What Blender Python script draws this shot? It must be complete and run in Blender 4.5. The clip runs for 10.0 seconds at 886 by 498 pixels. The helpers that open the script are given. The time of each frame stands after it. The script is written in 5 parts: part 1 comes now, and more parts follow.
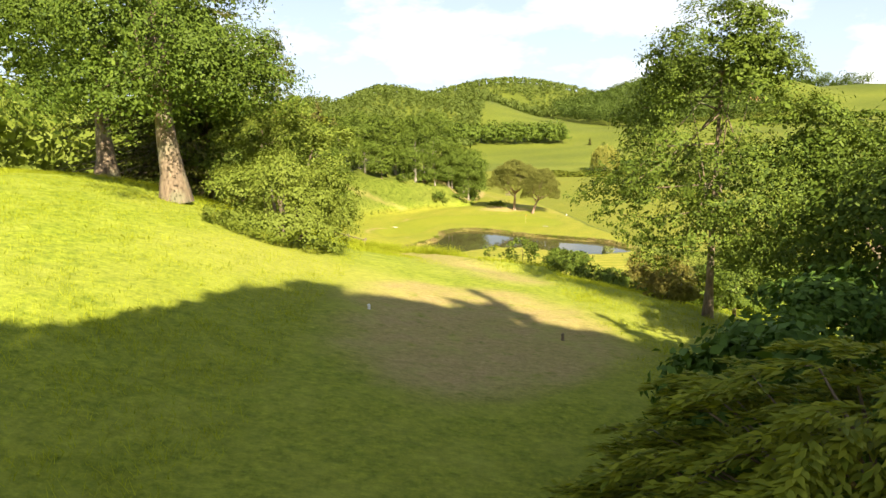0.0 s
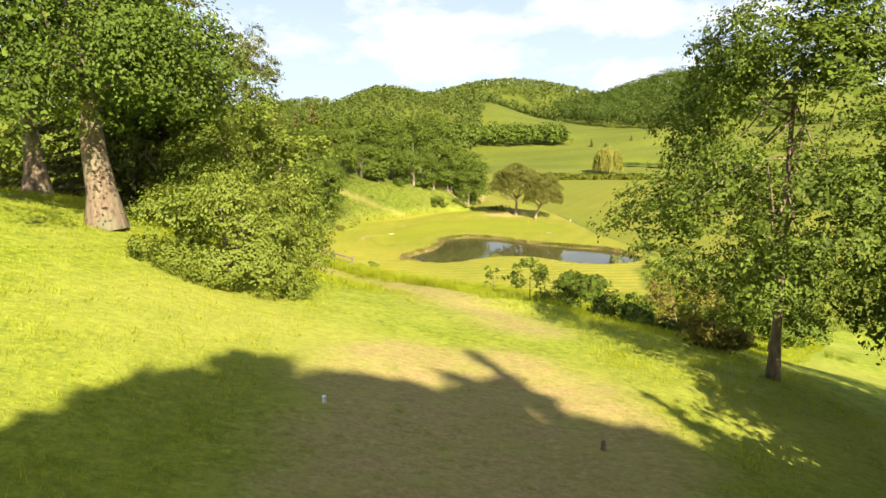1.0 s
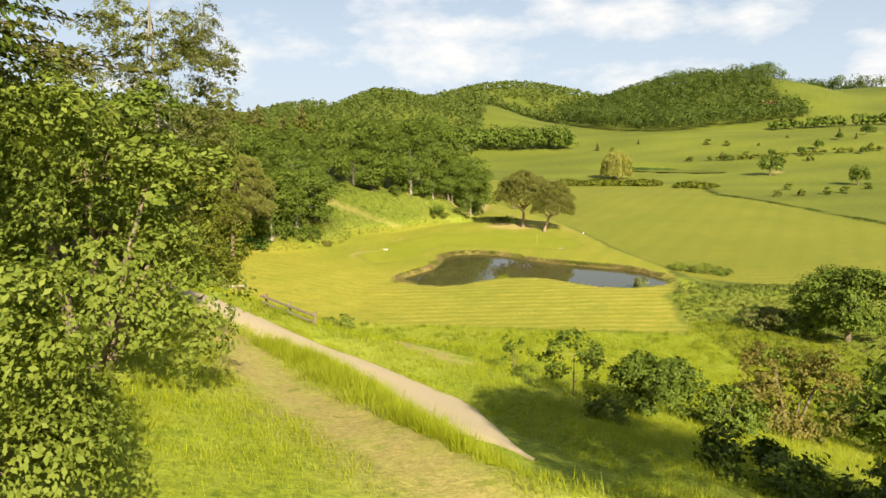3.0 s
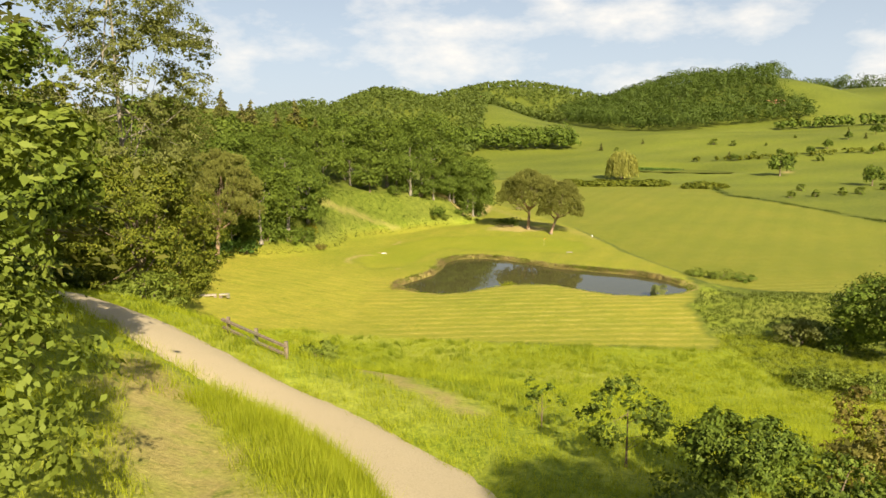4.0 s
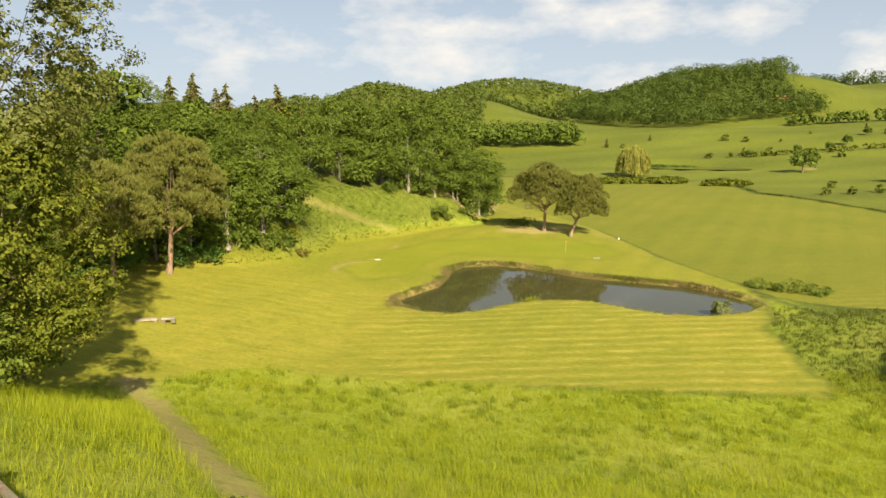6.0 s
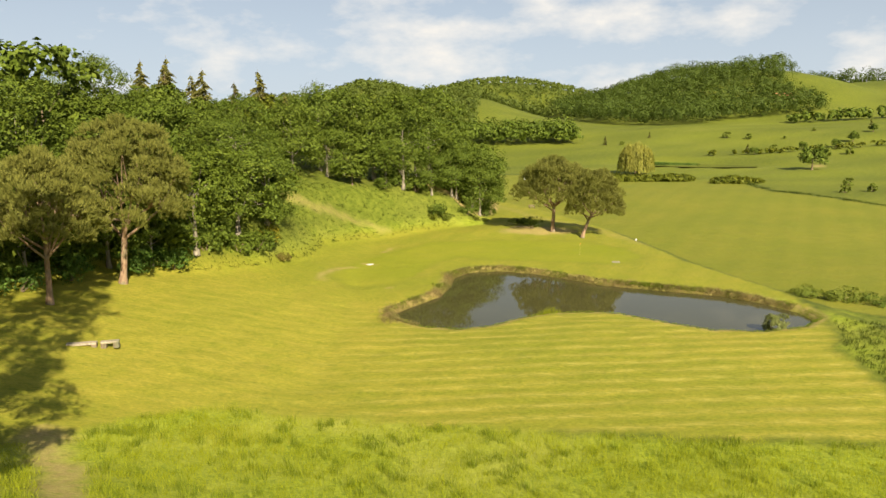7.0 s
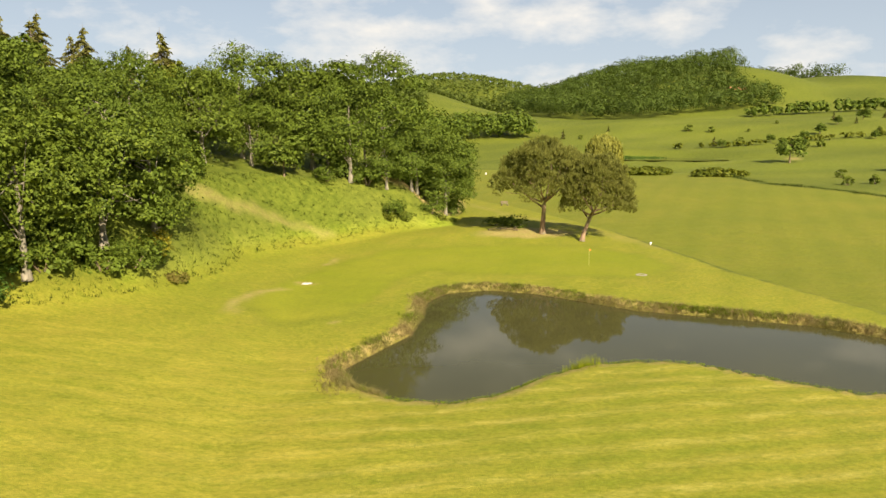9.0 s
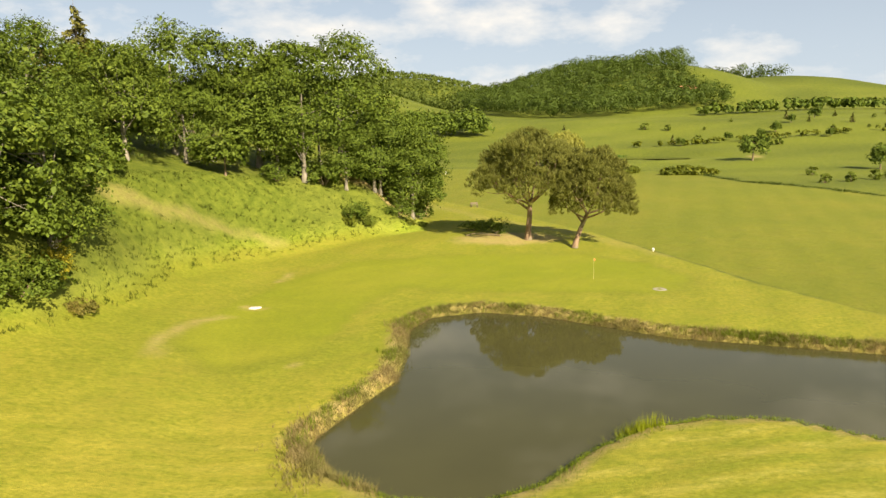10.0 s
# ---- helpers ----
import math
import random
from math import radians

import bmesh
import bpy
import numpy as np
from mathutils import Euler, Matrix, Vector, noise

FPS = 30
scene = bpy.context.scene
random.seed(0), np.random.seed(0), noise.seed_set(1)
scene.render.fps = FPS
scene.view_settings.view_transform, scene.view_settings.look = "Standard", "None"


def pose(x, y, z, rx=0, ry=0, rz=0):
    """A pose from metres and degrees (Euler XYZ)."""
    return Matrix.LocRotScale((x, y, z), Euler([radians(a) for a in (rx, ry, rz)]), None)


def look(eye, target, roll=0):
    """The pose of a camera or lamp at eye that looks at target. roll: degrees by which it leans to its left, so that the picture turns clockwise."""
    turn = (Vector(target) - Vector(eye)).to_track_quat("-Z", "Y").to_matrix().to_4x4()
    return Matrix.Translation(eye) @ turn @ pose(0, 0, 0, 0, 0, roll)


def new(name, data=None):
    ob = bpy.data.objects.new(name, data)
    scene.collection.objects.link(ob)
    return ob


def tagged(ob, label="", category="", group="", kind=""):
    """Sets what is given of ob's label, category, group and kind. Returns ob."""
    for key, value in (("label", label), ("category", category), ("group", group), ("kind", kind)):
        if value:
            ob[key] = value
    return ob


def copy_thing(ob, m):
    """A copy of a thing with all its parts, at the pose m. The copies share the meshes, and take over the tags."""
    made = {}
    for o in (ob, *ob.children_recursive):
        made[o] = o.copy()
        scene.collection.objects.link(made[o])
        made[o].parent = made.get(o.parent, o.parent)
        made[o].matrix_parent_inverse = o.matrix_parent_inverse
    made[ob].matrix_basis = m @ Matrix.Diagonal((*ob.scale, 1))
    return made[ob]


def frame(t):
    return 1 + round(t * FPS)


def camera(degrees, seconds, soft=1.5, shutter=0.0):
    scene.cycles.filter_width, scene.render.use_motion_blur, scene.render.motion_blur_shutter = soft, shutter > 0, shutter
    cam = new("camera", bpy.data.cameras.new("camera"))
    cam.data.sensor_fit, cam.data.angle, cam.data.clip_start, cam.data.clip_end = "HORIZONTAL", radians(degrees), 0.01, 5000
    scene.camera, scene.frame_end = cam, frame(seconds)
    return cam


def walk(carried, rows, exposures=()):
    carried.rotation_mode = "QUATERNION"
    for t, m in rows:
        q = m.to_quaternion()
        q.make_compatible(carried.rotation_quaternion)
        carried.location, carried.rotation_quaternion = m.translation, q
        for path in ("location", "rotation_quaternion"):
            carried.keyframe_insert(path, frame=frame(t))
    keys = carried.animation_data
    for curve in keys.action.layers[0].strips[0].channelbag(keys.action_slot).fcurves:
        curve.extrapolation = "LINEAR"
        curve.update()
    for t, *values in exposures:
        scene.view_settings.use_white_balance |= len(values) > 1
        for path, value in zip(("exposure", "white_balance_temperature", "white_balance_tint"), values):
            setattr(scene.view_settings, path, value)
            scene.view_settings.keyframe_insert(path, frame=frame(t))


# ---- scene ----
cam = camera(63.8, 10.0, soft=1.5)
METRES, EYE, TILT, LEAN, TURN = 110.0, 25.18, -10.0, 0.48, 0.0
ROWS = [
    (0.0, 0.0, 0.0, 0.0, -0.0, 0.0, -0.0),
    (0.5, 0.0016, 0.0304, 0.0063, 0.0, 0.02, 0.01),
    (1.0, 0.0026, 0.0635, 0.0136, 0.01, 0.09, 0.02),
    (1.5, 0.0034, 0.099, 0.0208, 0.02, 0.15, 0.02),
    (2.0, 0.0039, 0.1368, 0.0278, 0.03, 0.22, 0.09),
    (2.5, 0.0042, 0.176, 0.0341, 0.03, 0.29, 0.06),
    (3.0, 0.0037, 0.2159, 0.0401, 0.04, 0.35, 0.04),
    (4.5, 0.0005, 0.3333, 0.0471, 0.09, 0.42, -0.01),
    (5.0, -0.0023, 0.3787, 0.0486, 0.03, 0.43, 0.02),
    (5.5, -0.0067, 0.4293, 0.0522, -0.13, 0.41, 0.04),
    (7.0, -0.0233, 0.6022, 0.0601, -0.97, 0.46, 0.25),
    (7.5, -0.0265, 0.6653, 0.0617, -1.66, 0.45, 0.38),
    (8.0, -0.0293, 0.7306, 0.0626, -2.61, 0.45, 0.57),
    (8.5, -0.0328, 0.7967, 0.0651, -3.87, 0.42, 0.78),
    (9.0, -0.038, 0.8632, 0.0736, -5.36, 0.39, 1.03),
    (9.5, -0.0443, 0.928, 0.0805, -7.24, 0.37, 1.38),
    (10.0, -0.0521, 0.9921, 0.0848, -9.55, 0.35, 1.78),
]
EXPOSURES = ((0.0, 1.5, 6700, 10), (2.0, 1.2, 6650, 10), (4.5, 0.96, 6950, 10), (7.0, 0.86, 6950, 10), (8.5, 0.83, 6950, 10), (10.0, 0.96, 7000, 10))
walk(cam, [(t, pose(0, 0, EYE, TILT, LEAN, TURN) @ pose(METRES * x, METRES * y, METRES * z, 90 + pitch, roll, yaw)) for t, x, y, z, yaw, pitch, roll in ROWS], EXPOSURES)

# ---- sky and sun ----
SUN_SIDE, SUN_UP = radians(160), radians(33)
world = bpy.data.worlds.new("sky")
scene.world = world
world.use_nodes = True
wn, wl = world.node_tree.nodes, world.node_tree.links
wn.clear()
w_out, w_back, w_sky = wn.new("ShaderNodeOutputWorld"), wn.new("ShaderNodeBackground"), wn.new("ShaderNodeTexSky")
w_sky.sky_type, w_sky.sun_disc, w_sky.sun_elevation, w_sky.sun_rotation = "NISHITA", False, SUN_UP, SUN_SIDE
w_sky.air_density, w_sky.dust_density, w_sky.ozone_density = 0.75, 1.1, 1.0
w_co, w_map, w_noise = wn.new("ShaderNodeTexCoord"), wn.new("ShaderNodeMapping"), wn.new("ShaderNodeTexNoise")
w_ramp, w_mix, w_sep = wn.new("ShaderNodeValToRGB"), wn.new("ShaderNodeMix"), wn.new("ShaderNodeSeparateXYZ")
w_map.inputs["Scale"].default_value = (1.0, 1.0, 2.3)
w_map.inputs["Location"].default_value = (3.1, 0.4, 0.0)
w_noise.inputs["Scale"].default_value, w_noise.inputs["Detail"].default_value, w_noise.inputs["Roughness"].default_value = 5.2, 9, 0.58
w_ramp.color_ramp.elements[0].position, w_ramp.color_ramp.elements[1].position = 0.49, 0.68
w_mix.data_type = "RGBA"
w_mix.inputs["B"].default_value = (11.0, 10.9, 10.7, 1)
wl.new(w_co.outputs["Generated"], w_map.inputs["Vector"])
wl.new(w_map.outputs["Vector"], w_noise.inputs["Vector"])
wl.new(w_noise.outputs["Fac"], w_ramp.inputs["Fac"])
w_low, w_thin, w_cover = wn.new("ShaderNodeMapRange"), wn.new("ShaderNodeMapRange"), wn.new("ShaderNodeMath")
wl.new(w_co.outputs["Generated"], w_sep.inputs["Vector"])
for node, span, values in ((w_low, (0.0, 0.42), (0.92, 0.15)), (w_thin, (0.2, 0.9), (1.0, 0.45))):
    node.inputs["From Min"].default_value, node.inputs["From Max"].default_value = span
    node.inputs["To Min"].default_value, node.inputs["To Max"].default_value = values
    wl.new(w_sep.outputs["Z"], node.inputs["Value"])
w_cover.operation = "MULTIPLY"
wl.new(w_ramp.outputs["Color"], w_cover.inputs[0])
wl.new(w_thin.outputs["Result"], w_cover.inputs[1])
wl.new(w_cover.outputs["Value"], w_mix.inputs["Factor"])
w_haze = wn.new("ShaderNodeMix")
w_haze.data_type = "RGBA"
wl.new(w_low.outputs["Result"], w_haze.inputs["Factor"])
w_haze.inputs["B"].default_value = (7.3, 8.6, 10.2, 1)
wl.new(w_sky.outputs["Color"], w_haze.inputs["A"])
wl.new(w_haze.outputs["Result"], w_mix.inputs["A"])
wl.new(w_mix.outputs["Result"], w_back.inputs["Color"])
w_back.inputs["Strength"].default_value = 0.047
wl.new(w_back.outputs["Background"], w_out.inputs["Surface"])

sun_data = bpy.data.lights.new("sun", "SUN")
sun_data.energy, sun_data.angle, sun_data.color = 5.2, radians(0.6), (1.0, 0.89, 0.68)
sun = new("sun", sun_data)
SUN_WAY = Vector((math.sin(SUN_SIDE) * math.cos(SUN_UP), math.cos(SUN_SIDE) * math.cos(SUN_UP), math.sin(SUN_UP)))
sun.matrix_world = look(SUN_WAY * 100, (0, 0, 0))


# ---- materials ----
def material(name):
    m = bpy.data.materials.new(name)
    m.use_nodes = True
    return m, m.node_tree.nodes, m.node_tree.links, m.node_tree.nodes["Principled BSDF"]


def noise_node(nodes, links, scale, detail=4.0, rough=0.55, coords=None):
    n = nodes.new("ShaderNodeTexNoise")
    n.inputs["Scale"].default_value, n.inputs["Detail"].default_value, n.inputs["Roughness"].default_value = scale, detail, rough
    if coords:
        links.new(coords, n.inputs["Vector"])
    return n.outputs["Fac"]


def spread(nodes, links, value, low, high):
    n = nodes.new("ShaderNodeMapRange")
    n.inputs["From Min"].default_value, n.inputs["From Max"].default_value = low, high
    links.new(value, n.inputs["Value"])
    return n.outputs["Result"]


def mixed(nodes, links, factor, a, b, how="MIX"):
    n = nodes.new("ShaderNodeMix")
    n.data_type, n.blend_type = "RGBA", how
    for key, value in (("Factor", factor), ("A", a), ("B", b)):
        if isinstance(value, tuple):
            n.inputs[key].default_value = (*value, 1)
        elif isinstance(value, float):
            n.inputs[key].default_value = value
        else:
            links.new(value, n.inputs[key])
    return n.outputs["Result"]


def bumped(nodes, links, bsdf, value, strength, distance):
    n = nodes.new("ShaderNodeBump")
    n.inputs["Strength"].default_value, n.inputs["Distance"].default_value = strength, distance
    links.new(value, n.inputs["Height"])
    links.new(n.outputs["Normal"], bsdf.inputs["Normal"])


def foliage(name, dark, light, through_light=0.35, third=None):
    """Leaves: each blade its own tone, light shining through."""
    m, n, k, b = material(name)
    geo, info = n.new("ShaderNodeNewGeometry"), n.new("ShaderNodeObjectInfo")
    big = noise_node(n, k, 0.35, 3, 0.5, n.new("ShaderNodeTexCoord").outputs["Object"])
    tone = mixed(n, k, geo.outputs["Random Per Island"], dark, light)
    tone = mixed(n, k, spread(n, k, big, 0.42, 0.66), tone, third or light)
    hsv = n.new("ShaderNodeHueSaturation")
    k.new(spread(n, k, info.outputs["Random"], -1.5, 2.2), hsv.inputs["Fac"])
    hsv.inputs["Hue"].default_value, hsv.inputs["Value"].default_value = 0.515, 0.72
    k.new(tone, hsv.inputs["Color"])
    k.new(hsv.outputs["Color"], b.inputs["Base Color"])
    b.inputs["Roughness"].default_value, b.inputs["Specular IOR Level"].default_value = 0.65, 0.2
    tr, mx = n.new("ShaderNodeBsdfTranslucent"), n.new("ShaderNodeMixShader")
    k.new(mixed(n, k, 1.0, hsv.outputs["Color"], (1.25, 1.15, 0.5), "MULTIPLY"), tr.inputs["Color"])
    mx.inputs["Fac"].default_value = through_light
    k.new(b.outputs["BSDF"], mx.inputs[1])
    k.new(tr.outputs["BSDF"], mx.inputs[2])
    k.new(mx.outputs["Shader"], n["Material Output"].inputs["Surface"])
    return m


def bark(name, dark, light, scale=6.0):
    m, n, k, b = material(name)
    co, mp = n.new("ShaderNodeTexCoord"), n.new("ShaderNodeMapping")
    mp.inputs["Scale"].default_value = (1, 1, 0.25)
    k.new(co.outputs["Object"], mp.inputs["Vector"])
    fine, coarse = noise_node(n, k, scale, 8, 0.65, mp.outputs["Vector"]), noise_node(n, k, 0.8, 3, 0.5, co.outputs["Object"])
    tone = mixed(n, k, spread(n, k, fine, 0.35, 0.65), dark, light)
    k.new(mixed(n, k, spread(n, k, coarse, 0.5, 0.75), tone, (0.16, 0.17, 0.10)), b.inputs["Base Color"])
    b.inputs["Roughness"].default_value = 0.9
    bumped(n, k, b, fine, 0.9, 0.05)
    return m


def earthy(name, dark, light, third, scale=2.0, rough=0.95, depth=0.02):
    m, n, k, b = material(name)
    co = n.new("ShaderNodeTexCoord").outputs["Object"]
    fine, coarse = noise_node(n, k, scale * 9, 8, 0.7, co), noise_node(n, k, scale * 0.4, 4, 0.6, co)
    tone = mixed(n, k, spread(n, k, fine, 0.3, 0.7), dark, light)
    k.new(mixed(n, k, spread(n, k, coarse, 0.45, 0.7), tone, third), b.inputs["Base Color"])
    b.inputs["Roughness"].default_value = rough
    bumped(n, k, b, fine, 0.6, depth)
    return m


def ground_material():
    m, n, k, b = material("meadow_ground")
    co = n.new("ShaderNodeTexCoord").outputs["Object"]

    def zone(name):
        a = n.new("ShaderNodeAttribute")
        a.attribute_name = name
        return a.outputs["Fac"]

    fine, mid, wide = noise_node(n, k, 9.0, 6, 0.7, co), noise_node(n, k, 0.9, 5, 0.6, co), noise_node(n, k, 0.06, 5, 0.55, co)
    rough_grass = mixed(n, k, spread(n, k, fine, 0.3, 0.7), (0.16, 0.208, 0.012), (0.34, 0.385, 0.034))
    rough_grass = mixed(n, k, spread(n, k, noise_node(n, k, 3.4, 6, 0.75, co), 0.56, 0.36), rough_grass, (0.10, 0.15, 0.010))
    rough_grass = mixed(n, k, spread(n, k, mid, 0.45, 0.75), rough_grass, (0.30, 0.335, 0.042))
    rough_grass = mixed(n, k, spread(n, k, wide, 0.5, 0.75), rough_grass, (0.33, 0.33, 0.06))
    # mown grass: lighter and drier along the mower's lines
    mp, wave = n.new("ShaderNodeMapping"), n.new("ShaderNodeTexWave")
    mp.inputs["Rotation"].default_value = (0, 0, radians(-4))
    k.new(co, mp.inputs["Vector"])
    wave.bands_direction = "Y"
    wave.inputs["Scale"].default_value, wave.inputs["Distortion"].default_value = 0.14, 0.9
    wave.inputs["Detail"].default_value, wave.inputs["Detail Scale"].default_value = 3.0, 1.0
    k.new(mp.outputs["Vector"], wave.inputs["Vector"])
    speck, blotch = noise_node(n, k, 2.6, 6, 0.75, co), noise_node(n, k, 0.28, 6, 0.65, co)
    band, turned = n.new("ShaderNodeTexWave"), n.new("ShaderNodeMapping")
    turned.inputs["Rotation"].default_value = (0, 0, radians(28))
    k.new(co, turned.inputs["Vector"])
    k.new(turned.outputs["Vector"], band.inputs["Vector"])
    band.inputs["Scale"].default_value, band.inputs["Distortion"].default_value, band.inputs["Detail"].default_value = 0.055, 1.2, 2.0
    mown = mixed(n, k, spread(n, k, fine, 0.3, 0.7), (0.14, 0.155, 0.012), (0.28, 0.268, 0.026))
    mown = mixed(n, k, spread(n, k, speck, 0.44, 0.62), mown, (0.30, 0.272, 0.034))
    mown = mixed(n, k, spread(n, k, blotch, 0.46, 0.66), mown, (0.275, 0.24, 0.032))
    mown = mixed(n, k, spread(n, k, wide, 0.30, 0.80), mown, mixed(n, k, spread(n, k, speck, 0.3, 0.7), (0.125, 0.155, 0.011), (0.22, 0.232, 0.022)))
    mown = mixed(n, k, spread(n, k, band.outputs["Fac"], 0.2, 5.0), mown, (0.11, 0.14, 0.008))
    flat = n.new("ShaderNodeMapping")
    flat.inputs["Scale"].default_value = (0.5, 1.6, 1)
    k.new(co, flat.inputs["Vector"])
    patchy = noise_node(n, k, 1.0, 8, 0.75, flat.outputs["Vector"])
    stripe = n.new("ShaderNodeMath")
    stripe.operation = "MULTIPLY"
    k.new(zone("striped"), stripe.inputs[0])
    k.new(mixed(n, k, spread(n, k, patchy, 0.42, 0.62), (0.0, 0.0, 0.0), spread(n, k, wave.outputs["Fac"], 0.58, 1.25)), stripe.inputs[1])
    mown = mixed(n, k, stripe.outputs["Value"], mown, (0.42, 0.365, 0.085))
    swath = n.new("ShaderNodeMath")
    swath.operation = "MULTIPLY"
    k.new(zone("striped"), swath.inputs[0])
    k.new(spread(n, k, wave.outputs["Fac"], 0.45, -0.35), swath.inputs[1])
    mown = mixed(n, k, swath.outputs["Value"], mown, (0.15, 0.185, 0.012))
    # clippings and thin turf, drawn out along the mower's way
    thin, drawn = n.new("ShaderNodeMapping"), n.new("ShaderNodeMapping")
    thin.inputs["Scale"].default_value, drawn.inputs["Scale"].default_value = (0.22, 0.9, 1), (1.1, 2.6, 1)
    drawn.inputs["Rotation"].default_value = (0, 0, radians(6))
    k.new(co, thin.inputs["Vector"])
    k.new(co, drawn.inputs["Vector"])
    dry = n.new("ShaderNodeMath")
    dry.operation = "MULTIPLY"
    k.new(zone("dry"), dry.inputs[0])
    k.new(spread(n, k, noise_node(n, k, 1.0, 8, 0.75, thin.outputs["Vector"]), 0.36, 0.98), dry.inputs[1])
    mown = mixed(n, k, dry.outputs["Value"], mown, (0.385, 0.315, 0.048))
    mown = mixed(n, k, spread(n, k, noise_node(n, k, 1.0, 8, 0.8, drawn.outputs["Vector"]), 0.48, 0.78), mown, (0.125, 0.165, 0.012))
    tone = mixed(n, k, zone("mown"), rough_grass, mown)
    green = mixed(n, k, spread(n, k, wide, 0.4, 0.7), (0.185, 0.208, 0.014), (0.228, 0.23, 0.021))
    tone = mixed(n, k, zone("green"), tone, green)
    # dark green growth; the same colour paints shade at mown edge and bank
    lush_shade = mixed(n, k, spread(n, k, mid, 0.35, 0.7), (0.048, 0.068, 0.008), (0.10, 0.12, 0.014))
    tone = mixed(n, k, zone("lush_shade"), tone, lush_shade)
    soil = mixed(n, k, spread(n, k, fine, 0.3, 0.7), (0.27, 0.195, 0.075), (0.43, 0.325, 0.135))
    soil = mixed(n, k, spread(n, k, mid, 0.5, 0.7), soil, (0.33, 0.29, 0.09))
    worn = n.new("ShaderNodeMath")
    worn.operation = "MULTIPLY"
    k.new(zone("soil"), worn.inputs[0])
    k.new(spread(n, k, noise_node(n, k, 1.7, 7, 0.7, co), 0.26, 0.46), worn.inputs[1])
    tone = mixed(n, k, worn.outputs["Value"], tone, soil)
    blades = n.new("ShaderNodeMapping")
    blades.inputs["Scale"].default_value = (0.7, 1.3, 1)
    k.new(co, blades.inputs["Vector"])
    grain = noise_node(n, k, 4.5, 9, 0.82, blades.outputs["Vector"])
    tone = mixed(n, k, 1.0, tone, mixed(n, k, spread(n, k, grain, 0.32, 0.68), (0.77, 0.83, 0.75), (1.45, 1.41, 1.55)), "MULTIPLY")
    k.new(tone, b.inputs["Base Color"])
    b.inputs["Roughness"].default_value, b.inputs["Specular IOR Level"].default_value = 0.9, 0.2
    bumped(n, k, b, fine, 0.6, 0.09)
    return m


def water_material(name, tint):
    m, n, k, b = material(name)
    co = n.new("ShaderNodeTexCoord").outputs["Object"]
    k.new(mixed(n, k, noise_node(n, k, 0.15, 3, 0.5, co), tint, tuple(v * 1.5 for v in tint)), b.inputs["Base Color"])
    b.inputs["Roughness"].default_value, b.inputs["IOR"].default_value = 0.03, 1.33
    b.inputs["Specular IOR Level"].default_value = 0.4
    bumped(n, k, b, noise_node(n, k, 1.2, 3, 0.5, co), 0.05, 0.02)
    return m


def plain(name, colour, rough=0.6, scale=8.0):
    m, n, k, b = material(name)
    co = n.new("ShaderNodeTexCoord").outputs["Object"]
    k.new(mixed(n, k, noise_node(n, k, scale, 5, 0.6, co), tuple(v * 0.78 for v in colour), colour), b.inputs["Base Color"])
    b.inputs["Roughness"].default_value = rough
    return m


M_GROUND = ground_material()
M_WATER = water_material("pond_water", (0.052, 0.05, 0.019))
M_GRAVEL = earthy("gravel", (0.36, 0.29, 0.175), (0.54, 0.45, 0.29), (0.46, 0.375, 0.235), 2.0)
M_OAK = foliage("oak_leaves", (0.058, 0.092, 0.010), (0.184, 0.232, 0.028), 0.13, (0.137, 0.184, 0.020))
M_WOOD = foliage("woodland_leaves", (0.054, 0.089, 0.010), (0.181, 0.229, 0.027), 0.13, (0.130, 0.180, 0.020))
M_HILL = foliage("hill_woodland_leaves", (0.075, 0.112, 0.018), (0.118, 0.158, 0.026), 0.3, (0.092, 0.135, 0.02))
# darker copy of the oak leaves, with the crowns' shade put into the colour
M_OAK_SHADE = foliage("shade_toned_oak_leaves", (0.052, 0.091, 0.009), (0.147, 0.198, 0.021), 0.13, (0.092, 0.131, 0.014))
# paler leaves: distance haze over the far woods is put into the colour
M_FAR_HAZE = foliage("haze_pale_woodland_leaves", (0.13, 0.175, 0.034), (0.215, 0.26, 0.055), 0.42, (0.17, 0.215, 0.042))
M_YELLOW = foliage("young_oak_leaves", (0.069, 0.099, 0.010), (0.252, 0.255, 0.027), 0.25, (0.159, 0.181, 0.016))
M_BUSH = foliage("hazel_leaves", (0.124, 0.169, 0.019), (0.249, 0.290, 0.045), 0.25, (0.196, 0.236, 0.033))
M_GREY = foliage("ash_leaves", (0.126, 0.140, 0.032), (0.261, 0.270, 0.077), 0.35, (0.171, 0.189, 0.045))
M_PINE = foliage("pine_needles", (0.10, 0.11, 0.024), (0.32, 0.31, 0.07), 0.2, (0.20, 0.205, 0.042))
M_SPRUCE = foliage("spruce_needles", (0.057, 0.071, 0.013), (0.180, 0.171, 0.032), 0.15, (0.114, 0.119, 0.021))
M_FIR = foliage("fir_needles", (0.11, 0.11, 0.028), (0.25, 0.225, 0.055), 0.15, (0.17, 0.165, 0.035))
M_JUNIPER = foliage("juniper_sprays", (0.17, 0.21, 0.015), (0.42, 0.42, 0.035), 0.25, (0.3, 0.32, 0.022))
M_LAUREL = foliage("laurel_leaves", (0.053, 0.112, 0.018), (0.150, 0.240, 0.039), 0.25)
M_SILVER = foliage("silver_willow_leaves", (0.22, 0.26, 0.08), (0.40, 0.43, 0.17), 0.4, (0.30, 0.34, 0.11))
M_GORSE = foliage("gorse_sprays", (0.20, 0.19, 0.02), (0.52, 0.40, 0.03), 0.3, (0.24, 0.25, 0.03))
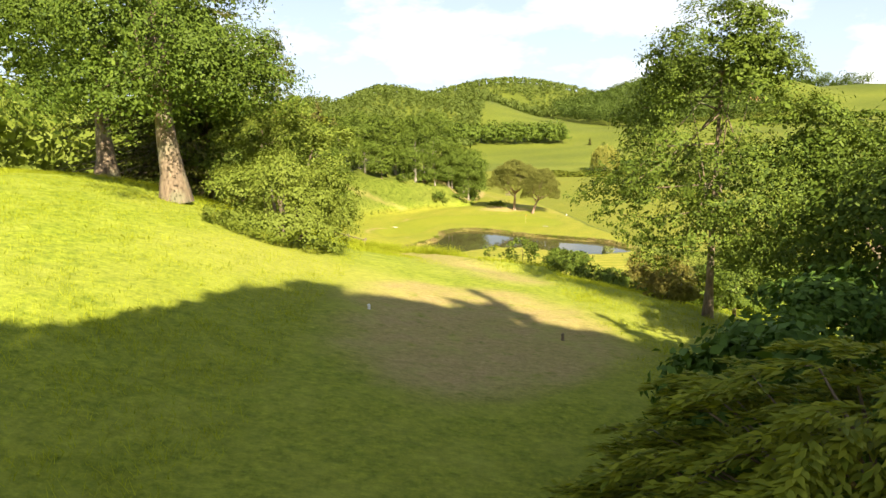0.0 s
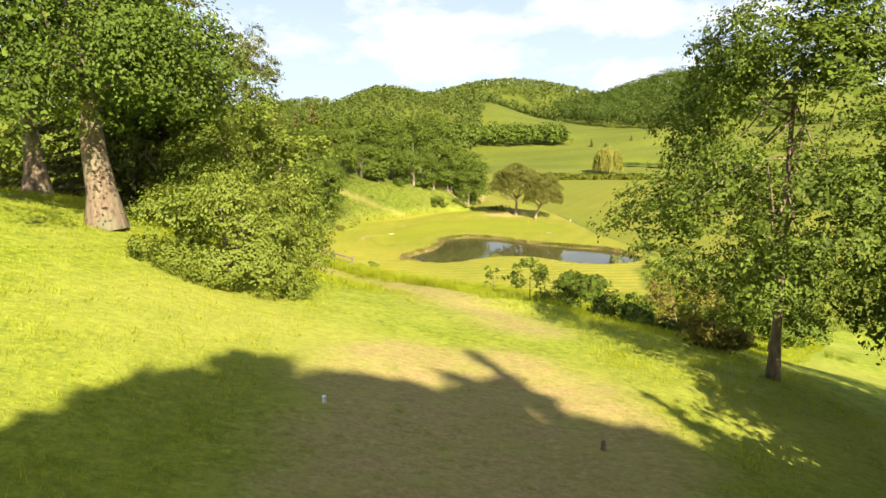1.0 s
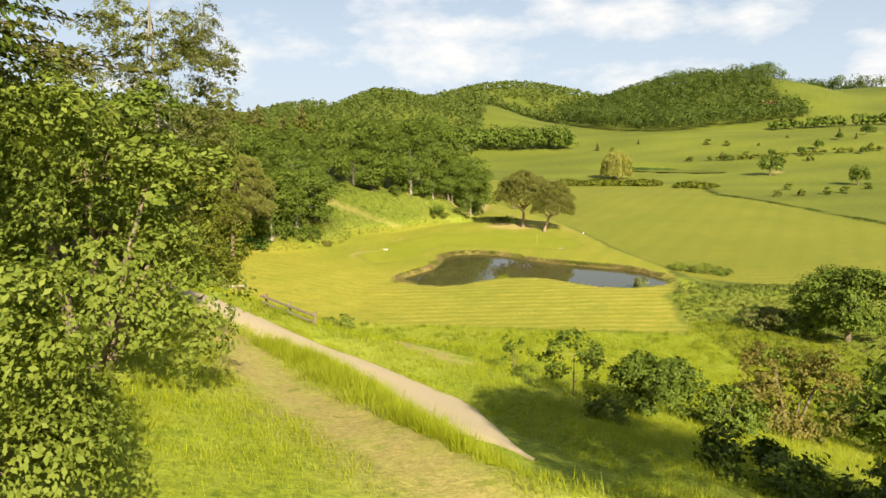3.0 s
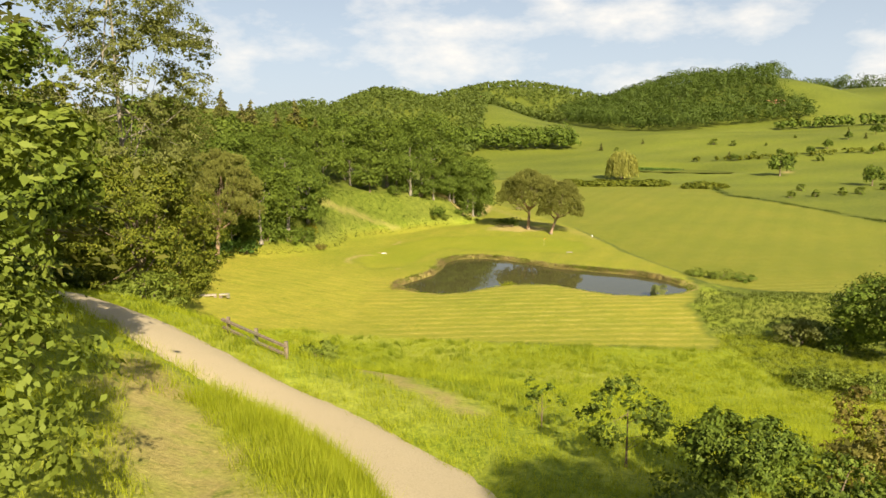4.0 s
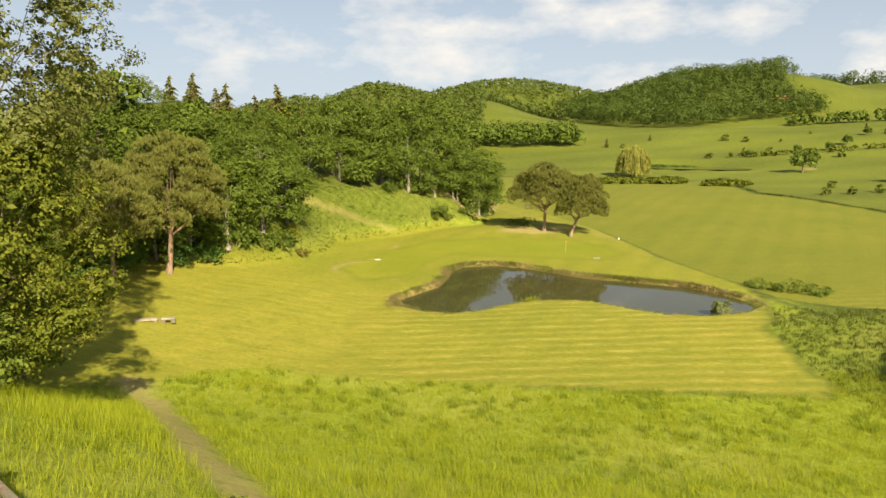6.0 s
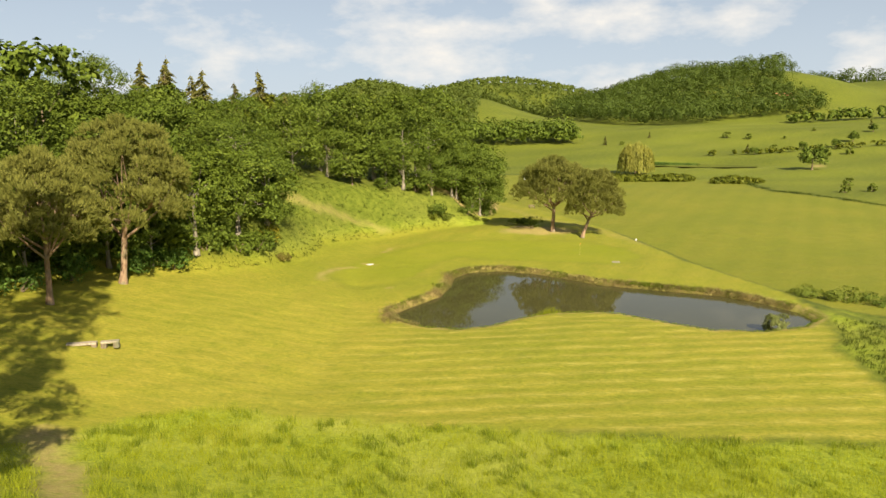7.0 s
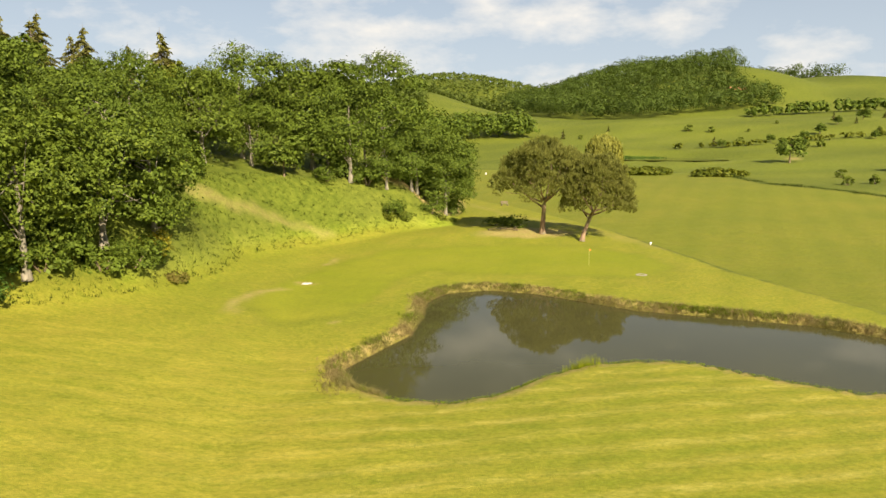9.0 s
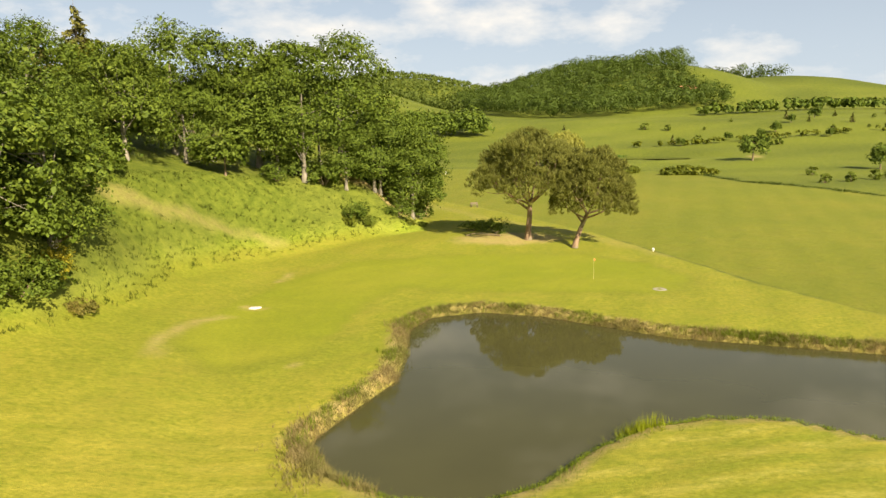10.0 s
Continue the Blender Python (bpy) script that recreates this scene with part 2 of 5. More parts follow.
M_RED = foliage("reddish_shrub_leaves", (0.15, 0.135, 0.028), (0.32, 0.25, 0.065), 0.3, (0.19, 0.19, 0.04))
M_WILLOW = foliage("willow_leaves", (0.24, 0.25, 0.05), (0.42, 0.40, 0.09), 0.35)
M_GRASS = foliage("tall_grass_blades", (0.27, 0.325, 0.016), (0.55, 0.57, 0.046), 0.5, (0.43, 0.465, 0.026))
M_BANK = foliage("bank_herbs", (0.047, 0.068, 0.009), (0.103, 0.126, 0.018), 0.4, (0.072, 0.095, 0.013))
M_HERB = foliage("coarse_grass_blades", (0.12, 0.17, 0.012), (0.31, 0.37, 0.03), 0.4, (0.21, 0.27, 0.02))
M_BLOOM = foliage("yellow_flower_heads", (0.30, 0.33, 0.03), (0.52, 0.48, 0.04), 0.3, (0.36, 0.37, 0.03))
M_REED = foliage("dry_bank_grass", (0.197, 0.148, 0.056), (0.443, 0.344, 0.165), 0.3, (0.197, 0.189, 0.053))
M_BARK = bark("oak_bark", (0.10, 0.07, 0.045), (0.27, 0.20, 0.13))
M_PINEBARK = bark("pine_bark", (0.15, 0.09, 0.055), (0.38, 0.26, 0.17), 5)
M_PALEBARK = bark("pale_bark", (0.15, 0.13, 0.10), (0.33, 0.29, 0.23), 4)
M_TIMBER = bark("weathered_timber", (0.11, 0.08, 0.05), (0.27, 0.21, 0.15), 9)
M_TIMBER_PALE = bark("pale_timber", (0.28, 0.23, 0.17), (0.46, 0.40, 0.31), 9)
M_WHITE = plain("white_paint", (0.8, 0.8, 0.78), 0.5)
M_STICK = plain("yellowed_flagstick", (0.62, 0.55, 0.25), 0.5)
M_STONE = plain("grey_concrete", (0.36, 0.33, 0.26), 0.9)
M_FLAG = plain("orange_flag_cloth", (0.75, 0.22, 0.05), 0.8)
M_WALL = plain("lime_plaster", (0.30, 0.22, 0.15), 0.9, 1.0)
M_ROOF = earthy("clay_roof_tiles", (0.35, 0.14, 0.07), (0.50, 0.24, 0.13), (0.42, 0.2, 0.11), 1.0)
M_GLASS = plain("dark_window_glass", (0.05, 0.06, 0.07), 0.1)



# ---- the lie of the land ----
def smooth(a, b, v):
    k = np.clip((v - a) / (b - a), 0.0, 1.0)
    return k * k * (3 - 2 * k)


def soft_profile(knots, v, width):
    """Height along one line: straight between knots, rounded over the width."""
    ks, hs = zip(*knots)
    return sum(w * np.interp(v + o * width, ks, hs) for o, w in ((-1, 0.2), (-0.5, 0.2), (0, 0.2), (0.5, 0.2), (1, 0.2)))


def side_of(line, x, y):
    """Distance to a line of points, positive on its left."""
    best = np.full(np.shape(x), 1e9)
    sign = np.ones(np.shape(x))
    for (ax, ay), (bx, by) in zip(line, line[1:]):
        dx, dy = bx - ax, by - ay
        k = np.clip(((x - ax) * dx + (y - ay) * dy) / (dx * dx + dy * dy), 0, 1)
        d = np.hypot(x - ax - k * dx, y - ay - k * dy)
        near = d < best
        best = np.where(near, d, best)
        sign = np.where(near, np.sign(dx * (y - ay) - dy * (x - ax)), sign)
    return best * sign


TEE_RIDGE = ((-300, 24), (-80, 19), (0, 18.8), (20, 18.9), (30, 18.6), (38, 17.8), (48, 15.5), (57, 13.8), (64, 12.9), (70, 11.0),
             (80, 7.0), (90, 3.4), (100, 1.4), (112, -0.3), (130, -3), (400, -3))
BANK_TOE = ((-75, 40), (-52, 95), (-44, 125), (-38, 143), (-29, 149), (-24, 157), (-20.5, 168), (-20, 178), (-14, 190),
            (-4, 199), (6, 206), (9, 222), (8, 250), (-10, 300), (-30, 380))
POND = ((-7.0, 143.2), (-4.9, 146.5), (-1.8, 151.2), (-0.5, 156.5), (0.2, 162), (2.6, 165.8), (7.2, 166.7), (11.8, 164.3), (16.2, 159.8),
        (19.2, 156.6), (26.6, 152.6), (31.8, 149.8), (35.2, 146), (37.4, 141.4), (37.4, 138), (34.5, 134.9), (29.6, 133.5), (25.2, 134.2),
        (21.4, 137.3), (17.6, 141), (13.8, 142), (10, 141.5), (6.4, 139.6), (3, 136.8), (0, 135.8), (-3.2, 136.7), (-5.8, 139.4))
FAIRWAY_EDGE = ((41, 132), (39.5, 138), (38.8, 150), (36.5, 160), (34.5, 170), (33.5, 180), (30.5, 196), (27, 210), (20, 240))
PATH_LINE = ((-60, 96), (-40, 84), (-28, 75.5), (-19, 69), (-14.4, 65.2), (-10.3, 61.6), (-7.1, 59.2), (-4.4, 57), (-1.8, 53.9), (0.5, 49.7), (2.2, 46), (3.9, 42.2))
HILLS = ((292, 690, 105, 85, 38.5), (280, 835, 110, 110, 45), (430, 730, 150, 130, 35), (215, 760, 90, 90, 26), (-48, 650, 70, 140, 39), (-130, 720, 95, 120, 34), (25, 700, 60, 120, 24), (-240, 800, 180, 160, 12),
         (112, 1150, 190, 150, 61), (0, 1050, 120, 130, 44), (-520, 1300, 330, 220, 60), (800, 1300, 420, 260, 60))


def closed(line):
    return tuple(line) + (line[0],)


def height(x, y):
    x, y = np.asarray(x, float), np.asarray(y, float)
    # tee hill with its fall to the right
    left = np.interp(x, (-60, -20, -14, -5, 0, 6, 12, 25, 60, 200), (5, 4.2, 3.1, 0.9, 0, -0.7, -2.0, -5.5, -13, -18))
    fade = smooth(112, 55, y)
    tee = soft_profile(TEE_RIDGE, y - 0.5 * np.clip(-x - 6, 0, 45), 4.0) + left * fade
    # valley floor
    floor = 0.75 + 0.9 * smooth(170, 215, y) + 0.6 * np.sin(x * 0.045 + 1.0) * np.cos(y * 0.037) * smooth(60, 100, np.hypot(x - 10, y - 150))
    floor = floor + 0.19 * np.clip(-x - 12, 0, 45) - 2.2 * np.exp(-((x - 45) / 18) ** 2 - ((y - 98) / 16) ** 2)
    floor = floor + 0.8 * np.exp(-((x - 15) / 12) ** 2 - ((y - 197) / 7) ** 2)
    # the fairway beyond the green lies a step lower
    step = side_of(FAIRWAY_EDGE, x, y)
    floor = floor - 0.8 * smooth(0.5, -3, step) * smooth(128, 140, y) * smooth(260, 215, y)
    z = np.logaddexp(tee * 1.2, floor * 1.2) / 1.2
    # the track is cut into the slope
    z = z - 0.5 * smooth(3.4, 2.2, np.abs(side_of(PATH_LINE, x, y)))
    # grassy lip above the track
    lip = side_of(PATH_LINE, x, y)
    z = z + 0.5 * np.exp(-((lip + 3.9) / 1.3) ** 2) * smooth(-9, -4, x) * smooth(62, 56, y)
    # wooded bank beside the fairway
    bank = side_of(BANK_TOE, x, y)
    steep = 5.5 + 2.0 * smooth(120, 165, y)
    rise = steep * smooth(-1.5, 9, bank) + 0.10 * np.clip(bank - 5, 0, 60)
    rise = rise * smooth(470, 320, y)
    z = np.where(bank > -2, np.maximum(z, np.logaddexp(z * 1.5, (floor + rise) * 1.5) / 1.5 * smooth(-2, 1, bank) + z * (1 - smooth(-2, 1, bank))), z)
    # meadows that climb away from the valley
    u = 0.55 * x + 0.83 * y
    z = z + soft_profile(((0, 0), (360, 0.5), (400, 4), (450, 9), (500, 17), (600, 22), (3000, 30)), u, 18) * smooth(180, 300, y) * smooth(-60, 90, x + 0.05 * y)
    hill = np.zeros_like(z)
    for hx, hy, sx, sy, h in HILLS:
        hill = np.maximum(hill, h * np.exp(-((x - hx) / sx) ** 2 - ((y - hy) / sy) ** 2)) + 0.15 * np.minimum(hill, h * np.exp(-((x - hx) / sx) ** 2 - ((y - hy) / sy) ** 2))
    z = z + hill * smooth(300, 450, y)
    # far pond on its flat
    far = np.hypot((0.83 * (x - 114) - 0.56 * (y - 381)) / 25, (0.56 * (x - 114) + 0.83 * (y - 381)) / 11)
    z = np.where(far < 2, 3.2 + (z - 3.2) * smooth(1.25, 2.0, far) - 0.9 * smooth(1.15, 0.8, far), z)
    # pond basin
    shore = -side_of(closed(POND), x, y)
    z = np.where(shore < 12, np.where(shore > -0.9, -1.6 * smooth(-0.3, 2.2, shore) + (1 - smooth(-0.9, 0.25, shore)) * np.minimum(z, 0.55 + 0.06 * np.abs(shore)),
                 0.55 + (z - 0.55) * smooth(0.8, 8, -shore)), z)
    return z



# ---- meshes ----
def mesh_of(name, verts, faces, mat, shade_smooth=False):
    """One mesh from arrays; all faces have the same number of corners."""
    verts, faces = np.asarray(verts, np.float32), np.asarray(faces, np.int32)
    me = bpy.data.meshes.new(name)
    me.vertices.add(len(verts))
    me.vertices.foreach_set("co", verts.ravel())
    me.loops.add(faces.size)
    me.loops.foreach_set("vertex_index", faces.ravel())
    me.polygons.add(len(faces))
    me.polygons.foreach_set("loop_start", np.arange(0, faces.size, faces.shape[1], dtype=np.int32))
    me.update(calc_edges=True)
    if shade_smooth:
        me.polygons.foreach_set("use_smooth", np.ones(len(faces), bool))
    me.materials.append(mat)
    return me


def add_part(name, me, parent, label="", at=None):
    ob = new(name, me)
    ob.parent = parent
    if at is not None:
        ob.matrix_basis = at
    return tagged(ob, label)


def part(name, bm, mat, parent, label="", at=None):
    me = bpy.data.meshes.new(name)
    bm.to_mesh(me)
    bm.free()
    me.materials.append(mat)
    return add_part(name, me, parent, label, at)


def thing(name, m, label, category, group="", kind=""):
    ob = new(name)
    ob.empty_display_size = 0.3
    ob.matrix_basis = m
    return tagged(ob, label, category, group, kind)


def on_ground(x, y, turn=0, sink=0.05, size=1.0):
    return pose(x, y, float(height(x, y)) - sink, 0, 0, turn) @ Matrix.Scale(size, 4)


def joined(pieces):
    vs, fs, n = [], [], 0
    for v, f in pieces:
        vs.append(v)
        fs.append(np.asarray(f) + n)
        n += len(v)
    return np.concatenate(vs), np.concatenate(fs)


def tube(points, radii, sides=7):
    """A tapered tube along points, as arrays of verts and four-cornered faces."""
    points, radii = np.asarray(points, float), np.asarray(radii, float)
    way = np.gradient(points, axis=0)
    way /= np.linalg.norm(way, axis=1)[:, None] + 1e-9
    ref = np.where(np.abs(way[:, 2:3]) > 0.9, np.array([[1.0, 0, 0]]), np.array([[0, 0, 1.0]]))
    a = np.cross(way, ref)
    a /= np.linalg.norm(a, axis=1)[:, None]
    b = np.cross(way, a)
    ang = np.linspace(0, 2 * np.pi, sides, endpoint=False)
    ring = points[:, None] + radii[:, None, None] * (np.cos(ang)[:, None] * a[:, None] + np.sin(ang)[:, None] * b[:, None])
    i, j = np.meshgrid(np.arange(len(points) - 1), np.arange(sides), indexing="ij")
    k = (j + 1) % sides
    faces = np.stack([i * sides + j, i * sides + k, (i + 1) * sides + k, (i + 1) * sides + j], -1).reshape(-1, 4)
    return ring.reshape(-1, 3), faces


def unit(v):
    return v / (np.linalg.norm(v, axis=-1, keepdims=True) + 1e-9)


def leaves(rng, pos, out, size, wide=0.55, fold=0.16, loose=0.8, along=None):
    """Folded leaves: four corners each."""
    n = len(pos)
    size = size * rng.uniform(0.65, 1.3, (n, 1))
    normal = unit(out + loose * rng.normal(size=(n, 3)))
    t = unit(np.cross(normal, rng.normal(size=(n, 3)))) if along is None else unit(along)
    b = unit(np.cross(normal, t))
    lift = normal * size * fold
    v = np.stack([pos - t * size * 0.5, pos + b * size * wide * 0.5 + lift, pos + t * size * 0.5, pos - b * size * wide * 0.5 + lift], 1)
    return v.reshape(-1, 3), np.arange(4 * n).reshape(-1, 4)


def crown_lobes(rng, radius, low, high, count, lobe, top=0.55):
    """Centres and sizes of the leafy lobes of a broad crown; its widest level lies at top between low and high."""
    d = unit(rng.normal(size=(count * 4, 3)))
    d = d[(d[:, 2] > -0.75) & (d[:, 2] < 0.84)][:count]
    mid = low + (high - low) * top * 0.85
    up = np.where(d[:, 2] > 0, high - mid - lobe * 0.8, mid - low - lobe * 0.5)
    reach = rng.uniform(0.45, 1.0, (len(d), 1)) ** 0.6
    reach[d[:, 2] > 0.72] *= 0.8
    rho = np.hypot(d[:, 0], d[:, 1]) + 1e-6
    full = np.where(d[:, 2] < 0, rho ** -0.45, 1.0) * (radius - lobe * 0.8)
    c = np.stack([d[:, 0] * full, d[:, 1] * full, d[:, 2] * up], 1) * reach
    c[:, 2] += mid
    return c, lobe * rng.uniform(0.6, 1.4, len(c)), np.array([0, 0, mid])


def uneven(v, radius, seed):
    """Pushes a crown in and out, so that its outline is irregular."""
    s = 2.6 / radius
    a, b, c = v[:, 0] * s + seed, v[:, 1] * s + 2.1 * seed, v[:, 2] * s
    push = np.sin(a + 1.3 * np.sin(b)) + np.sin(1.7 * b + 1.1 * np.sin(c + seed)) + np.sin(1.4 * c + a)
    flat = np.hypot(v[:, 0], v[:, 1])[:, None] + 0.3 * radius
    return v + np.concatenate([v[:, :2] / flat, np.zeros((len(v), 1))], 1) * (0.085 * radius * push)[:, None]


def crown_leaves(rng, centres, sizes, heart, clumps, per, leaf, wide=0.55, loose=0.38, flat=0.7, n=20):
    pos, out = [], []
    for c, r in zip(centres, sizes):
        d = unit(rng.normal(size=(clumps, 3)) + 0.75 * unit(c - heart) + np.array([0, 0, 0.6]))
        p = c + d * r * rng.uniform(0.8, 1.08, (clumps, 1)) * np.array([1.08, 1.08, 0.7])
        q = np.repeat(p, per, 0) + rng.normal(size=(clumps * per, 3)) * r * rng.uniform(0.06, 0.2, (clumps * per, 1)) * np.array([1, 1, flat])
        pos.append(q)
        out.append(np.repeat(d, per, 0) * 0.9 + np.array([0, 0, 0.2]))
    outer = leaves(rng, np.concatenate(pos), np.concatenate(out), leaf, wide, loose=loose)
    # close foliage in the heart of each lobe
    if not n:
        return outer
    q = np.repeat(centres, n, 0) + rng.normal(size=(len(centres) * n, 3)) * np.repeat(sizes, n)[:, None] * 0.3
    inner = leaves(rng, q, unit(q - heart), np.minimum(np.repeat(sizes, n)[:, None] * 0.6, 1.8 * leaf), 0.6, loose=0.8)
    return joined([outer, inner])


def limbs(rng, centres, radius, foot, trunk_top, sides=5):
    made = []
    for c in centres:
        start = np.array([0, 0, foot + (trunk_top - foot) * rng.uniform(0.1, 1.0)])
        mid = start * 0.45 + c * 0.55 + np.array([0, 0, -0.06 * np.linalg.norm(c - start)]) + rng.normal(size=3) * 0.15
        made.append(tube([start, mid, c], [radius * rng.uniform(0.28, 0.45), radius * 0.16, radius * 0.04], sides))
    return made


def broad_tree(name, m, label, seed, tall, radius, low, trunk, leaf, mat, lobes=26, lobe=0.33, clumps=22, per=16,
               wide=0.55, bark_mat=None, lean=(0, 0), group="", category="tree", fork=0.55, top_at=0.55, bare=None, heart_leaves=20, boughs=(), taper=0.0):
    rng = np.random.default_rng(seed)
    root = thing(name, m, label, category, group)
    centres, sizes, heart = crown_lobes(rng, radius, low, tall, lobes, radius * lobe, top_at)
    if boughs:
        centres, sizes = np.concatenate([np.array(boughs)[:, :3], centres]), np.concatenate([np.array(boughs)[:, 3], sizes])
    centres[:, :2] *= 1 - taper * np.clip((centres[:, 2:3] - heart[2] + 1) / (tall - heart[2]), 0, 1)
    bend = np.array([*lean, 0.0])
    top = low + (tall - low) * fork
    zs = np.linspace(0, top, 8)
    way = np.stack([bend[0] * zs / top + 0.05 * np.sin(zs * 1.3) * trunk, bend[1] * zs / top + 0.05 * np.cos(zs) * trunk, zs], 1)
    radii = trunk * (1 - 0.75 * zs / top) * (1 + 0.45 * np.exp(-zs / (trunk * 1.6)))
    pieces = [tube(way, radii, 10)] + limbs(rng, centres[: max(8, lobes // 5)], trunk * 0.75, low * 0.75 if bare is None else bare, top)
    v, f = joined(pieces)
    add_part("trunk", mesh_of("trunk", v, f, bark_mat or M_BARK, True), root)
    v, f = crown_leaves(rng, centres, sizes, heart, clumps, per, leaf, wide, n=heart_leaves)
    add_part("crown", mesh_of("crown", uneven(v, radius, seed) + bend * 0.8, f, mat), root)
    return root


def shrub(name, m, label, seed, tall, radius, leaf, mat, lobes=16, clumps=16, per=14, stems=5, lobe=0.38, wide=0.6, group="", category="shrub"):
    rng = np.random.default_rng(seed)
    root = thing(name, m, label, category, group)
    centres, sizes, heart = crown_lobes(rng, radius, -0.14 * tall, tall, lobes, radius * lobe, 0.5)
    pieces = []
    for c in centres[: max(stems, 3)]:
        foot = np.array([c[0] * 0.15, c[1] * 0.15, 0])
        pieces.append(tube([foot, foot * 0.5 + c * 0.5 + np.array([0, 0, 0.1]), c], [0.022 * tall, 0.014 * tall, 0.004 * tall], 5))
    v, f = joined(pieces)
    add_part("stem", mesh_of("stem", v, f, M_BARK, True), root)
    v, f = crown_leaves(rng, centres, sizes, heart, clumps, per, leaf, wide)
    v = uneven(v, radius, seed)
    v[:, 2] = np.maximum(v[:, 2], 0.02)
    add_part("foliage", mesh_of("foliage", v, f, mat), root)
    return root


def stone_pine(name, m, label, seed, tall, radius, low, trunk, lean=(0, 0), tufts=900, needle=0.4, squash=1.0):
    """Umbrella pine: bare trunk that forks into rising limbs, a dome of brush-like needle tufts, open below."""
    rng = np.random.default_rng(seed)
    root = thing(name, m, label, "pine", "stone pines")
    bend = np.array([*lean, 0.0])
    fork = low + (tall - low) * 0.08
    # heads of the limbs, spread evenly over the dome
    count = 78
    k = (np.arange(count) + 0.5) / count
    up, turn = 1 - 1.02 * k, np.arange(count) * 2.39996 + seed
    flat = np.sqrt(np.clip(1 - up ** 2, 0, 1))
    reach = rng.uniform(0.86, 1.05, count)
    dome = tall - low - radius * 0.22
    lobes = np.stack([np.cos(turn) * flat * radius * 0.82 * reach, np.sin(turn) * flat * radius * 0.82 * reach * squash, low + radius * 0.2 + up * reach * (dome - radius * 0.2)], 1)
    lobes = lobes + rng.normal(size=(count, 3)) * radius * 0.04
    size = radius * rng.uniform(0.16, 0.24, count)
    zs = np.linspace(0, fork, 8)
    way = np.stack([bend[0] * (zs / fork) ** 1.2 * 0.7, bend[1] * (zs / fork) ** 1.2 * 0.7, zs], 1)
    way[:, 0] += 0.12 * trunk * np.sin(zs * 1.1 + seed)
    pieces = [tube(way, trunk * (1 - 0.35 * zs / fork) * (1 + 0.35 * np.exp(-zs / 0.5)), 10)]
    top = way[-1]
    for i in range(9):
        a = i * 2.39996 + seed
        out = np.array([math.cos(a), math.sin(a) * squash, 0.0])
        rise = rng.uniform(0.25, 0.95)
        end = top + out * radius * (0.95 - 0.45 * rise) + np.array([0, 0, (tall - fork) * (0.12 + 0.6 * rise)])
        mid = top * 0.5 + end * 0.5 + out * radius * 0.08 - np.array([0, 0, 0.06 * (tall - fork)])
        start = way[rng.integers(5, 8)]
        pieces.append(tube([start, (start + mid) / 2 - np.array([0, 0, 0.1]), mid, end], [trunk * 0.42, trunk * 0.36, trunk * 0.26, trunk * 0.08], 6))
        near = np.argsort(np.linalg.norm(lobes + bend - end, axis=1))[:5]
        for j in near:
            pieces.append(tube([mid, (mid + lobes[j] + bend) / 2 + np.array([0, 0, -0.15]), lobes[j] + bend], [trunk * 0.17, trunk * 0.1, trunk * 0.04], 5))
    v, f = joined(pieces)
    add_part("trunk", mesh_of("trunk", v, f, M_PINEBARK, True), root)
    pos, along = [], []
    n = tufts // count
    for c, r in zip(lobes, size):
        away = unit(c - np.array([0, 0, low]))
        dd = unit(rng.normal(size=(n, 3)) + np.array([0, 0, 0.75]) + 0.55 * away)
        dd[:, 2] = np.maximum(dd[:, 2], -0.25)
        p = c + dd * r * rng.uniform(0.6, 1.1, (n, 1))
        q = 11
        pos.append(np.repeat(p, q, 0) + rng.normal(size=(n * q, 3)) * 0.07)
        along.append(unit(np.repeat(dd, q, 0) * 0.7 + np.array([0, 0, 0.7]) + 0.34 * rng.normal(size=(n * q, 3))))
    pos, along = np.concatenate(pos), np.concatenate(along)
    side = unit(np.cross(along, rng.normal(size=along.shape))) * needle * rng.uniform(0.07, 0.12, (len(pos), 1))
    tip = pos + along * needle * rng.uniform(0.6, 1.2, (len(pos), 1))
    v = np.stack([pos - side, pos + side, tip], 1).reshape(-1, 3)
    add_part("crown", mesh_of("crown", v + bend, np.arange(len(v)).reshape(-1, 3), M_PINE), root)
    return root


